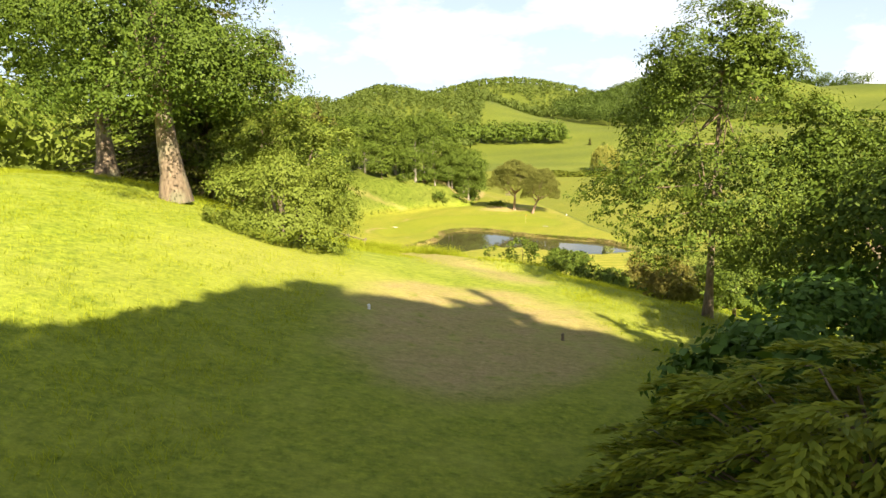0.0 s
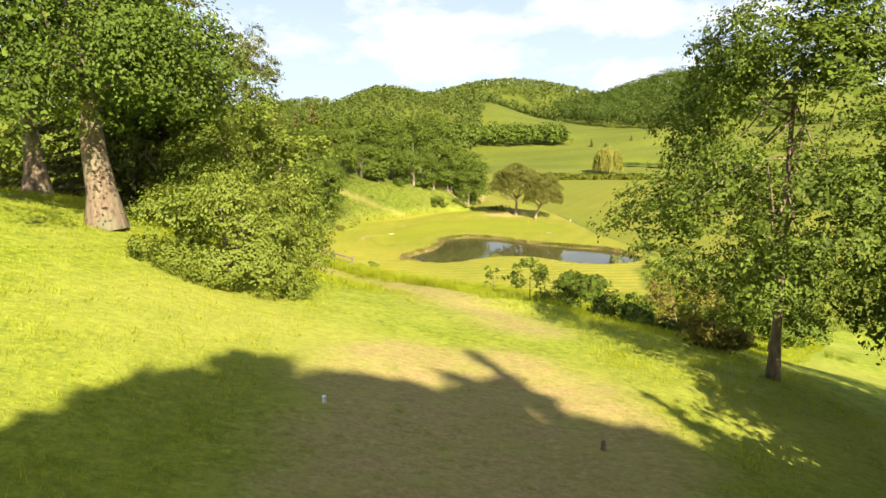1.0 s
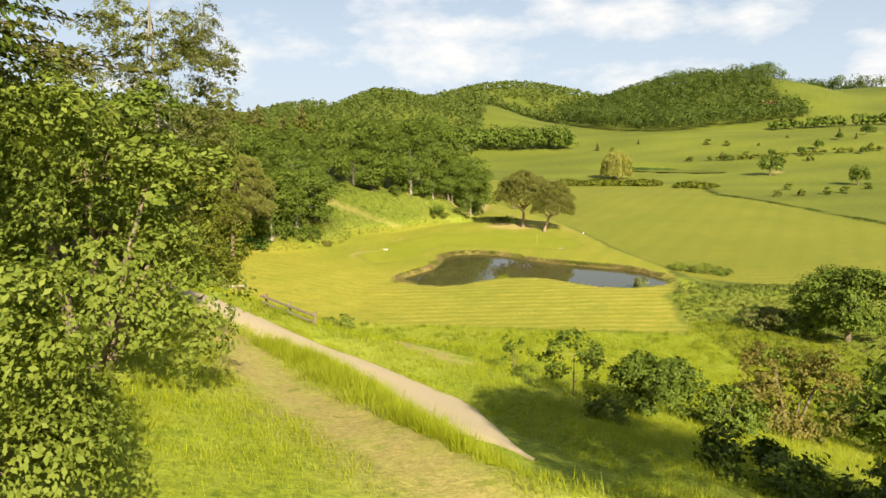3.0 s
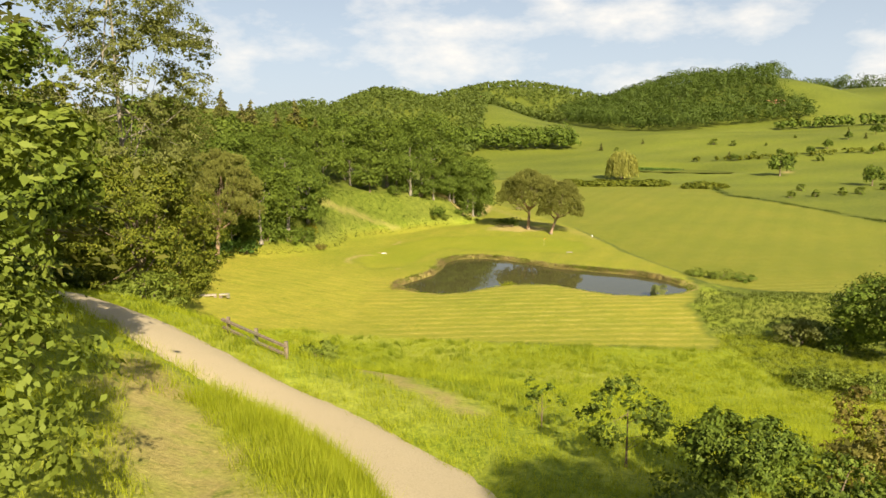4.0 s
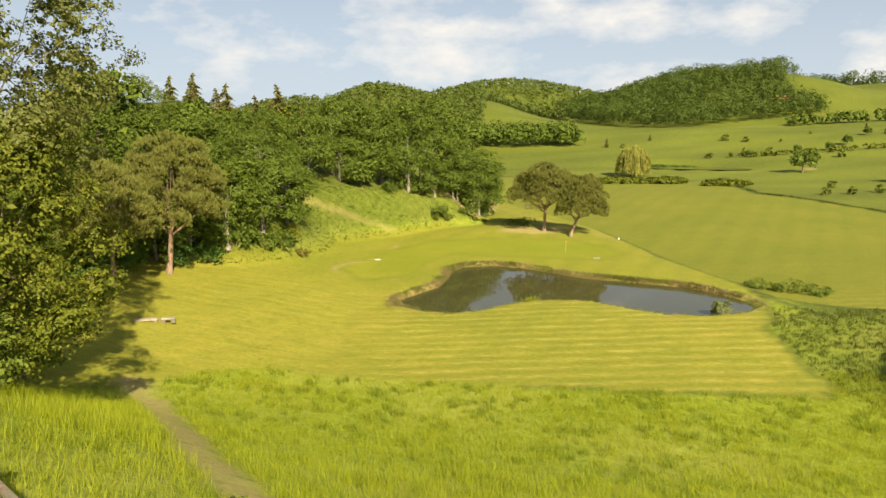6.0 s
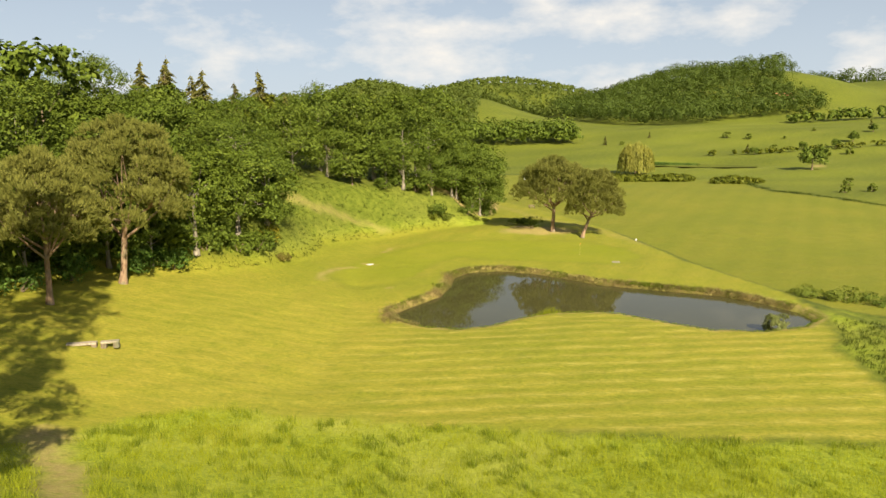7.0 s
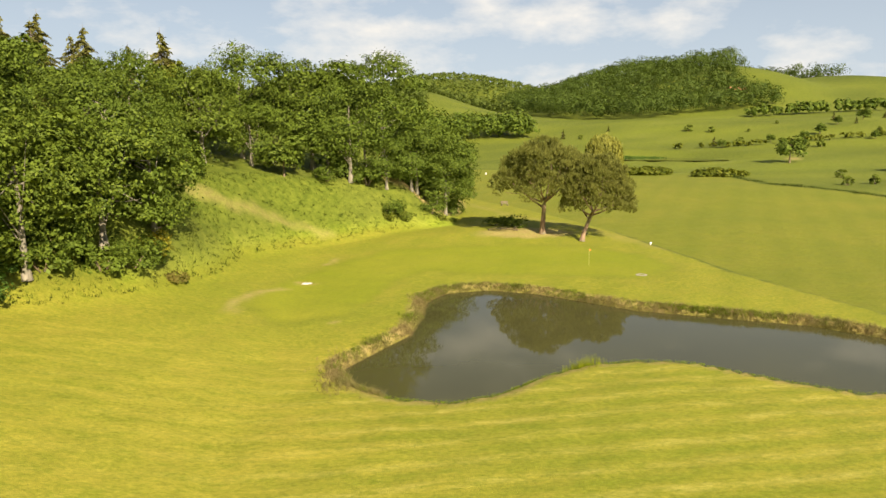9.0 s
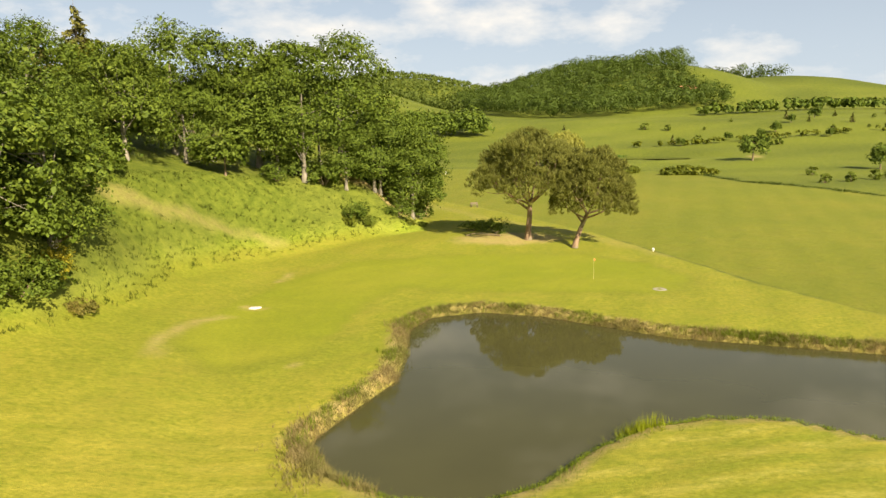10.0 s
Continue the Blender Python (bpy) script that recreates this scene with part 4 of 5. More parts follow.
broad_tree("oak_tree", on_ground(-22.5, 66), "leafy tree at the path side", 55, 9.5, 4.4, 0.5, 0.3, 0.28, M_OAK, lobes=40, lobe=0.28, clumps=26, per=18)
broad_tree("oak_tree", on_ground(-17, 52), "leafy tree at the path side", 56, 10.4, 4.0, 0.5, 0.25, 0.24, M_BUSH, lobes=36, lobe=0.28, clumps=26, per=18)
broad_tree("oak_tree", on_ground(-12.7, 50.3), "leafy tree at the path side", 156, 10.2, 3.9, 0.2, 0.22, 0.2, M_OAK, lobes=36, lobe=0.28, clumps=24, per=16)
broad_tree("oak_tree", on_ground(-46, 112), "large oak at the edge of the wood", 57, 18, 7.5, 1.0, 0.4, 0.3, M_WOOD, lobes=60, lobe=0.25, clumps=26, per=18)

WOODS_LABEL = "leafy oak of the wood beside the fairway"
kinds = []
for i, (tall, radius, low, mat) in enumerate(((17.0, 6.4, 1.8, M_WOOD), (15.6, 6.0, 0.3, M_OAK), (18.0, 6.6, 1.4, M_WOOD), (13.5, 5.6, 0.0, M_WOOD))):
    x, y = ((-29.5, 166), (-27, 193), (-8, 205), (2.5, 211.5))[i]
    kinds.append(broad_tree("oak_tree", on_ground(x, y, 0, 0.05, (0.74, 1.0, 1.1, 1.0)[i]), WOODS_LABEL, 60 + i, tall, radius, low, 0.3, 0.3, mat, lobes=54, lobe=0.3, clumps=22, per=9, heart_leaves=22,
                            bark_mat=M_PALEBARK, group="oaks of the wood"))
far_kinds = []
for i, (tall, radius, mat) in enumerate(((18, 5.8, M_WOOD), (17, 5.4, M_OAK), (19, 5.8, M_YELLOW))):
    x, y = ((-48, 152), (-44, 182), (-56, 132))[i]
    far_kinds.append(broad_tree("oak_tree", on_ground(x, y, 0, 0.05, (1, 0.78, 1)[i]), "oak deeper in the wood", 70 + i, tall, radius, 1.0, 0.28, 0.8, mat, lobes=28, lobe=0.31, clumps=9, per=8, group="oaks deeper in the wood"))
rng = np.random.default_rng(5)
FRONT = ((-30.5, 150.0, 1, 1.0), (-27.5, 157.5, 3, 1.05), (-25.5, 165, 3, 0.95), (-36, 149, 3, 1.0), (-37.5, 142.5, 3, 0.85), (-34, 145.5, 3, 0.7), (-41, 133, 3, 0.8), (-11.5, 207, 3, 0.8), (1.5, 209.5, 3, 0.75), (7.5, 214.5, 3, 0.8), (-22, 200.5, 3, 0.8), (-34, 174, 1, 0.8), (-33, 184, 2, 0.78), (-29, 200, 3, 1.0), (-19.5, 206, 0, 0.95), (-14, 209, 1, 1.15), (-3, 213, 2, 1.0), (6, 217, 1, 0.9), (8.5, 224, 3, 0.95),
         (4, 228, 0, 0.9), (7, 238, 2, 0.75), (-38, 160, 3, 0.95), (-24, 205, 2, 0.85), (9, 250, 3, 0.8), (-6, 222, 0, 0.95), (-43, 139, 1, 0.95), (-47, 126, 0, 0.85), (-38.5, 97, 3, 0.9), (-28, 173, 3, 0.7), (-2.5, 207, 3, 0.62), (-31, 102, 3, 0.6),
         (-52, 150, 1, 0.88), (-54, 165, 0, 0.86), (-50.5, 171, 2, 0.8), (-49.5, 178.5, 0, 0.82), (-48, 188, 1, 0.8), (-45, 141, 2, 0.86), (-46, 158, 1, 0.84))
for x, y, k, s in FRONT:
    copy_thing(kinds[k], on_ground(x, y, rng.uniform(0, 360), 0.1, s * (1.17 if y > 203 else 1.0)))
placed = [(x, y) for x, y, *_ in FRONT]
for _ in range(1200):
    x, y = rng.uniform(-95, 6), rng.uniform(60, 320)
    bank = float(side_of(BANK_TOE, np.array(x), np.array(y)))
    keep_off = (8 if y > 120 else 3)
    if keep_off < bank < 44 and all((x - a) ** 2 + (y - b) ** 2 > 52 for a, b in placed) and len(placed) < 74 and not (y < 85 and x > -36):
        placed.append((x, y))
        copy_thing(far_kinds[rng.integers(3) if y < 220 else rng.integers(2)], on_ground(x, y, rng.uniform(0, 360), 0.1, rng.uniform(0.58, 0.78)))
# undergrowth along the foot of the wood
under = shrub("bush", on_ground(-36, 146), "dense dark undergrowth bush at the wood's foot", 83, 4.2, 3.2, 0.34, M_WOOD, lobes=18, clumps=10, per=9, group="undergrowth of the wood", category="bush")
for x, y, s in ((-33, 151, 1.0), (-29.5, 154, 0.9), (-31, 159, 1.2), (-28, 162, 1.0), (-27.5, 169, 1.1), (-30, 176, 1.2), (-27.5, 183, 1.1), (-9, 208, 1.1), (-5.5, 206, 0.9),
                (3.5, 213, 1.0), (9, 219, 0.9), (-40, 138, 1.1), (-43, 131, 1.0), (-46.5, 122, 1.1), (-49, 116, 1.2), (-35.5, 163, 1.3), (-36, 170, 1.3), (-35, 190, 1.2), (-30, 194.5, 1.1), (0, 216, 1.2), (-24, 85, 0.7), (-27, 76.5, 0.8), (-30.5, 88.5, 1.1)):
    copy_thing(under, on_ground(x, y, rng.uniform(0, 360), 0.1, s))
small = broad_tree("young_oak", on_ground(-17.2, 198.5), "small round tree at the wood's edge", 81, 6.8, 3.2, 0.5, 0.12, 0.4, M_OAK, lobes=24, lobe=0.33, clumps=16, per=12)
first_spruce = spruce("spruce_tree", on_ground(-37, 213), "dark spruce standing above the wood", 82, 16, 5.2, M_FIR, group="spruces", leaf=0.8, tiers=24, per=13, droop=0.5, dense=1.5)
for x, y, s in ((-41, 210, 0.92), (-46.5, 208, 1.0), (-50, 212, 0.85), (-55, 213, 1.0), (-53, 206, 0.92), (-33, 219, 0.86), (-59, 210, 0.9)):
    copy_thing(first_spruce, on_ground(x, y, rng.uniform(0, 360), 0.1, s * 0.86))

stone_pine("stone_pine", on_ground(23.8, 189.4), "leaning umbrella pine beside the green", 91, 12.0, 5.3, 3.4, 0.32, lean=(2.2, 0.4), tufts=4600)
stone_pine("stone_pine", on_ground(19.3, 193.6), "broad umbrella pine beside the green", 92, 13.9, 7.0, 4.4, 0.38, lean=(0.2, 0), tufts=6200)
stone_pine("stone_pine", on_ground(-34.2, 138.2), "tall umbrella pine at the wood's edge", 93, 16.8, 6.6, 5.6, 0.36, lean=(1.0, 0), tufts=6200)
stone_pine("stone_pine", on_ground(-36.3, 128), "umbrella pine at the wood's edge", 94, 13.6, 5.0, 5.0, 0.28, lean=(0.3, 0), tufts=4600)

broad_tree("oak_tree", on_ground(47.5, 104.5), "round dark oak in the rough below the slope", 95, 10.5, 5.8, 0.6, 0.3, 0.36, M_WOOD, lobes=40, lobe=0.28, clumps=22, per=14)

# ---- bushes on the course ----
BUSHES = ((-2.3, 202.2, 1.3, 1.1, M_YELLOW, "small round bush on the green's bank"), (0.2, 203.4, 1.6, 1.3, M_BUSH, "small round bush on the green's bank"),
          (6.4, 208, 1.1, 0.9, M_YELLOW, "small round bush on the green's bank"), (8.2, 209.5, 1.0, 0.8, M_BUSH, "small round bush on the green's bank"),
          (16.5, 199, 2.2, 2.4, M_WOOD, "dark bush in the pines' shade"), (13.6, 201, 1.6, 1.8, M_WOOD, "dark bush in the pines' shade"),
          (42, 148.5, 1.7, 2.0, M_BUSH, "low bush at the fairway ditch"), (45.5, 147, 1.9, 1.9, M_BUSH, "low bush at the fairway ditch"), (48.5, 145, 1.5, 2.2, M_WOOD, "low bush at the fairway ditch"),
          
          (39.5, 109, 3.4, 2.6, M_GREY, "silvery bush in the rough"), (43.5, 108, 3.9, 3.2, M_WOOD, "dark bush in the rough"), 
          (33.6, 94.5, 2.6, 2.0, M_BUSH, "round bush in the rough"), (37.5, 93, 3.2, 2.6, M_BUSH, "round bush in the rough"), (26, 66, 3.0, 2.4, M_WOOD, "dark bush in the rough"),
          (-25.5, 166, 4.6, 3.2, M_WOOD, "leafy bush on the bank"), (-2, 203.5, 2.6, 2.2, M_WOOD, "leafy bush at the wood's foot"), (4.5, 207.5, 3.0, 2.4, M_OAK, "leafy bush at the wood's foot"), (-11.5, 203, 2.8, 2.4, M_WOOD, "leafy bush at the wood's foot"), (-31, 98, 3.2, 3.0, M_WOOD, "dark bush at the wood's foot"), (-20.5, 80.5, 3.4, 2.8, M_BUSH, "leafy bush under an oak"),
          # the dark bushes under the pines stand in for shade on the bank
          (-6.4, 68.4, 1.5, 1.0, M_BUSH, "small wild bush beside the fence"), (-24.8, 162, 2.6, 2.0, M_GORSE, "yellow flowering gorse bush on the bank"), (-35, 143.5, 3.4, 2.6, M_LAUREL, "dark bush added for the shade under pines"), (-32, 146.5, 3.2, 2.4, M_LAUREL, "dark bush added for the shade under pines"), (-38.5, 136, 3.8, 2.8, M_LAUREL, "dark bush added for the shade under pines"), (-40, 130, 3.6, 2.8, M_LAUREL, "dark bush added for the shade under pines"), (-22.6, 160.5, 1.2, 1.3, M_RED, "dry shrub on the bank"),
          (-25.5, 158, 3.6, 2.8, M_OAK, "leafy bush at the wood's foot"))
for i, (x, y, tall, radius, mat, label) in enumerate(BUSHES):
    shrub("bush", on_ground(x, y, 37 * i), label, 100 + i, tall, radius, max(0.11, 0.05 * tall + 0.05), mat, lobes=15, clumps=14, per=11, category="bush")

shrub("willow_bush", on_ground(31.4, 134.0), "silvery willow bush at the pond's edge", 140, 2.5, 1.15, 0.12, M_SILVER, lobes=24, clumps=16, per=12, lobe=0.33, category="bush")
# extra undergrowth, added to darken the shaded bank
for x, y, s in ((-30, 151.5, 0.75), (-27, 155.5, 0.7), (-33, 148.5, 0.8), (-25, 160, 0.6)):
    copy_thing(under, on_ground(x, y, 70 * x % 360, 0.1, s))


# ---- far meadows, hills and woods ----
willow_rng = np.random.default_rng(7)
willow = thing("weeping_willow", on_ground(79.5, 352), "pale weeping willow beside the far pond", "willow")
strands = []
for i in range(420):
    a, r = willow_rng.uniform(0, 2 * np.pi), 6.5 * math.sqrt(willow_rng.uniform(0.02, 1))
    top = 12.5 - 0.10 * r * r + willow_rng.uniform(-1, 1)
    n = 26
    k = willow_rng.uniform(0, 1, n)
    strands.append(np.stack([np.cos(a) * (r + 0.9 * k) + willow_rng.normal(size=n) * 0.15, np.sin(a) * (r + 0.9 * k) + willow_rng.normal(size=n) * 0.15, top - k * (top - 0.6) * willow_rng.uniform(0.6, 1)], 1))
strands = np.concatenate(strands)
v, f = leaves(willow_rng, strands, unit(strands * np.array([1, 1, 0.2])), 1.0, 0.28, 0.1, 0.5, np.array([0, 0, -1.0]) + 0.25 * willow_rng.normal(size=strands.shape))
add_part("crown", mesh_of("crown", v, f, M_WILLOW), willow)
v, f = tube([(0, 0, 0), (0.2, 0, 4), (0.1, 0.2, 10)], [0.5, 0.35, 0.1], 8)
add_part("trunk", mesh_of("trunk", v, f, M_BARK, True), willow)

lone = broad_tree("meadow_tree", on_ground(144.5, 340), "lone round tree in the far meadow", 201, 10.5, 5.6, 1.6, 0.3, 0.8, M_WOOD, lobes=20, lobe=0.34, clumps=9, per=8, group="trees of the far meadow")
for x, y, s in ((160, 299, 0.8), (190, 405, 0.45), (204, 415, 0.55), (176, 408, 0.4), (226, 435, 0.45), (150, 402, 0.4), (250, 450, 0.6), (215, 392, 0.4)):
    copy_thing(lone, on_ground(x, y, 90 * s + x, 0.1, s))
meadow_rng = np.random.default_rng(9)
cypress = spruce("young_conifer", on_ground(150, 410), "young conifer planted in the far meadow", 202, 4.5, 1.4, M_SPRUCE, group="young trees of the far meadow", leaf=0.7, category="young tree", tiers=12, per=8)
sapling_bush = shrub("young_tree", on_ground(165, 415), "young round tree planted in the far meadow", 203, 3.6, 1.8, 0.6, M_BUSH, lobes=12, clumps=9, per=7, group="young trees of the far meadow", category="young tree")
for i in range(26):
    x = meadow_rng.uniform(95, 330)
    y = meadow_rng.uniform(375, 480) - 0.1 * (x - 200)
    copy_thing((cypress, sapling_bush, sapling_bush)[i % 3], on_ground(x, y, meadow_rng.uniform(0, 360), 0.05, meadow_rng.uniform(0.6, 1.3)))

hedge_first = shrub("hedge_clump", on_ground(52, 313), "long low clipped hedge clump across the fairway", 204, 3.0, 5.0, 0.7, M_YELLOW, lobes=22, clumps=14, per=9, lobe=0.3, group="hedge clumps", category="hedge")
for x, y, s in ((58, 312.5, 1.0), (64, 312, 1.05), (70, 312, 0.95), (77, 311.5, 1.1), (83.5, 311, 0.95), (92, 296, 1.0), (97.5, 295.5, 1.05), (102, 296, 0.8)):
    copy_thing(hedge_first, on_ground(x, y, 53 * s * x % 360, 0.3, s))
for x, y, s in ((120, 262, 0.42), (132, 268, 0.5), (140, 272, 0.45), (126, 284, 0.4), (156, 285, 0.45), (110, 258, 0.35)):
    copy_thing(sapling_bush, on_ground(x, y, 77 * x % 360, 0.05, 1.2 * s + 0.4))


def far_wood(name, label, seed, spots, tall, mat, leaf, quads, lumps=7, broad=0.36):
    """Many crowns of leaf sprays, one mesh."""
    rng = np.random.default_rng(seed)
    n = len(spots)
    h = tall * rng.uniform(0.72, 1.25, n)
    r = h * rng.uniform(broad - 0.06, broad + 0.06, n)
    base = np.stack([spots[:, 0], spots[:, 1], height(spots[:, 0], spots[:, 1])], 1)
    # lumps within each crown, sprays on the lumps
    d = unit(rng.normal(size=(n, lumps, 3)) + np.array([0, 0, 0.35]))
    c = base[:, None] + d * np.stack([r, r, h * 0.38], 1)[:, None] * 0.62 + np.array([0, 0, 1.0]) * (h * 0.56)[:, None, None]
    e = unit(rng.normal(size=(n, lumps, quads, 3)) + 0.8 * d[:, :, None] + np.array([0, 0, 0.3]))
    p = c[:, :, None] + e * (r * 0.46)[:, None, None, None] * rng.uniform(0.85, 1.05, (n, lumps, quads, 1))
    centre = (base + np.array([0, 0, 1.0]) * (h * 0.5)[:, None])[:, None, None]
    facing = 0.9 * unit(p - centre) + 0.5 * e
    v, f = leaves(rng, p.reshape(-1, 3), facing.reshape(-1, 3), leaf, 0.75, 0.14, 0.22)
    ob = tagged(new(name, mesh_of(name, v, f, mat)), label, "woodland", kind="stuff")
    return ob


def spaced(seed, gap, low, high, test):
    """Places about one gap apart, shaken off their grid."""
    rng = np.random.default_rng(seed)
    x, y = np.meshgrid(np.arange(low[0], high[0], gap), np.arange(low[1], high[1], gap))
    x, y = (q.ravel() + rng.uniform(-0.42, 0.42, q.size) * gap for q in (x, y))
    return np.stack([x, y], 1)[test(x, y)]


def scatter(seed, count, low, high, test):
    rng = np.random.default_rng(seed)
    p = rng.uniform(low, high, (count, 2))
    return p[test(p[:, 0], p[:, 1])]


WOOD_EDGE = ((112, 700), (112, 655), (122, 610), (138, 570), (158, 546), (172, 541), (190, 548), (215, 556), (240, 560), (272, 566), (284, 582), (272, 612), (278, 655), (318, 712), (380, 742), (440, 750), (450, 790), (360, 865), (230, 870), (140, 860), (118, 780))


def thinned(seed, share):
    rng = np.random.default_rng(seed)
    return lambda x: rng.uniform(size=len(x)) < share


far_wood("hill_wood", "dense oak wood covering the hill", 301, spaced(1, 8.6, (90, 535), (470, 880), lambda x, y: inside(WOOD_EDGE[::-1], x, y, 1.0) > 0.5), 13.6, M_HILL, 1.2, 17, 9, 0.45)
far_wood("hill_wood_edge", "row of taller oaks along the hill wood's edge", 302, spaced(3, 6.0, (90, 530), (300, 720), lambda x, y: np.abs(side_of(WOOD_EDGE[:13], x, y) - 3) < 3.2), 13, M_HILL, 1.1, 16, 8, 0.38)
# ridge, distant and slope woods take the haze-paled leaf colour
far_wood("ridge_wood", "wooded hill behind the fairway wood", 303, scatter(4, 10500, (-300, 430), (80, 720), lambda x, y: (y > 470 - 0.25 * x) & (y < 695) & (x < 20 + 0.10 * (y - 480)) & thinned(5, 0.7)(x)), 6.8, M_FAR_HAZE, 1.5, 5, 4)
far_wood("valley_wood", "belt of tall trees in the valley bottom", 304, scatter(6, 420, (0, 470), (85, 530), lambda x, y: (np.abs(y - 500) < 16)), 12, M_WOOD, 1.5, 8)
far_wood("distant_wood", "woods on the distant ridge, haze in their pale leaf colour", 305, scatter(7, 7600, (-420, 930), (480, 1180), lambda x, y: (np.hypot((x - 94) / 27, (y - 1000) / 42) > 1) & thinned(8, 0.6)(x)), 8, M_FAR_HAZE, 2.8, 3, 4)
far_wood("slope_wood", "woods on the slopes below the distant ridge", 309, scatter(12, 1500, (20, 690), (215, 960), lambda x, y: ((y < 780) | (x > 122)) & (inside(WOOD_EDGE[::-1], x, y, 1.0) < 0.5)), 10, M_FAR_HAZE, 1.8, 8, 6)
far_wood("left_wood", "wood on the slope beyond the tee", 306, scatter(9, 520, (-150, 30), (-24, 130), lambda x, y: (side_of(((-150, 20), (-36, 52), (-33, 75), (-46, 120)), x, y) > 3)), 15, M_BUSH, 1.1, 14)
far_wood("field_hedge", "hedge line between the upper fields", 307, scatter(10, 1700, (228, 480), (480, 540), lambda x, y: np.abs(y - 522 + 0.1 * (x - 250)) < 4), 7, M_WOOD, 1.8, 7)
far_wood("meadow_hedge", "thin brown hedge row in the far meadow", 308, scatter(11, 1800, (130, 370), (330, 430), lambda x, y: np.abs(y - 404 + 0.1 * (x - 150)) < 2), 2.6, M_YELLOW, 0.9, 6)


def farmhouse(x, y, turn, long, label):
    h = thing("farmhouse", on_ground(x, y, turn, 0.5), label, "house")
    wide, eaves, ridge = 7.0, 3.4, 5.6
    bm = bmesh.new()
    bmesh.ops.create_cube(bm, size=1, matrix=Matrix.Translation((0, 0, eaves / 2)) @ Matrix.Diagonal((long, wide, eaves, 1)))
    for s in (-1, 1):
        a = [bm.verts.new((s * long / 2, q, z)) for q, z in ((-wide / 2, eaves), (wide / 2, eaves), (0, ridge - 0.2))]
        bm.faces.new(a)
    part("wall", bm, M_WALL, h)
    bm = bmesh.new()
    for s in (-1, 1):
        lo, hi = s * (wide / 2 + 0.5), 0
        q = [(-long / 2 - 0.4, lo, eaves - 0.25), (long / 2 + 0.4, lo, eaves - 0.25), (long / 2 + 0.4, hi, ridge), (-long / 2 - 0.4, hi, ridge)]
        top = [bm.verts.new((a, b, c + 0.2)) for a, b, c in q]
        low = [bm.verts.new(p) for p in q]
        bm.faces.new(top), bm.faces.new(low[::-1])
        for i in range(4):
            bm.faces.new((top[i], top[i - 1], low[i - 1], low[i]))
    roof = part("roof", bm, M_ROOF, h)
    bm = bmesh.new()
    bmesh.ops.create_cube(bm, size=1, matrix=Matrix.Translation((long * 0.3, 0.6, ridge)) @ Matrix.Diagonal((0.7, 0.7, 1.8, 1)))
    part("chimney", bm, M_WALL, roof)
    for i in range(4):
        for z in (1.7,):
            bm = bmesh.new()
            bmesh.ops.create_cube(bm, size=1, matrix=Matrix.Translation((-long * 0.36 + i * long * 0.24, -wide / 2 - 0.02, z)) @ Matrix.Diagonal((1.1, 0.12, 1.4, 1)))
            part("window", bm, M_GLASS, h)


farmhouse(264, 611, 15, 15, "pale farmhouse with a clay tile roof on the hill")
farmhouse(48, 1010, -10, 20, "distant farmhouse with a clay tile roof on the ridge")

# ---- fence, bench and golf things ----
fence = thing("timber_fence", pose(0, 0, 0), "short weathered two-rail timber fence beside the path", "fence")
FENCE = ((-10.7, 67.2), (-8.95, 65.8), (-7.2, 64.4))


def beam(a, b, wide, deep, mat, name, parent, seed):
    """A hewn timber from a to b, slightly irregular."""
    rng = np.random.default_rng(seed)
    a, b = Vector(a), Vector(b)
    bm = bmesh.new()
    bmesh.ops.create_cube(bm, size=1)
    bmesh.ops.subdivide_edges(bm, edges=bm.edges[:], cuts=2, use_grid_fill=True)
    for v in bm.verts:
        v.co.x, v.co.y = v.co.x * wide * rng.uniform(0.92, 1.06), v.co.y * deep * rng.uniform(0.92, 1.06)
        v.co.z *= (b - a).length
    bmesh.ops.transform(bm, verts=bm.verts, matrix=Matrix.Translation((a + b) / 2) @ (b - a).to_track_quat("Z", "Y").to_matrix().to_4x4())
    return part(name, bm, mat, parent)


tops = []
for i, (x, y) in enumerate(FENCE):
    z = float(height(x, y))
    beam((x, y, z - 0.3), (x + 0.02, y, z + 0.86), 0.16, 0.16, M_TIMBER, "post", fence, 400 + i)
    tops.append((x - 0.1, y - 0.1, z))
for z in (0.30, 0.70):
    a, b = tops[0], tops[2]
    d = Vector(b) - Vector(a)
    d.normalize()
    beam(Vector(a) - d * 0.3 + Vector((0, 0, z)), Vector(b) + d * 0.15 + Vector((0, 0, z)), 0.14, 0.10, M_TIMBER, "rail", fence, int(410 + z * 10))

bench = thing("log_bench", on_ground(-28.8, 119.6, 12), "low pale timber planks lying on stones in the grass", "bench")
beam((-1.8, 0, 0.38), (0.3, 0.1, 0.36), 0.55, 0.16, M_TIMBER_PALE, "plank", bench, 420)
beam((0.6, 0.05, 0.36), (1.9, 0.2, 0.33), 0.5, 0.16, M_TIMBER_PALE, "plank", bench, 421)
for i, x in enumerate((-1.5, 0.1, 0.8, 1.7)):
    beam((x, 0.05, -0.1), (x, 0.05, 0.3), 0.4, 0.4, M_TIMBER, "block", bench, 430 + i)

flag = thing("flagstick", on_ground(20.2, 174.2), "white flagstick with a small orange flag on the green", "flag")
v, f = tube([(0, 0, 0), (0, 0, 2.15)], [0.014, 0.011], 8)
add_part("pole", mesh_of("pole", v, f, M_STICK, True), flag)
gx, gz = np.meshgrid(np.linspace(0, 0.17, 8), np.linspace(-0.08, 0.08, 4))
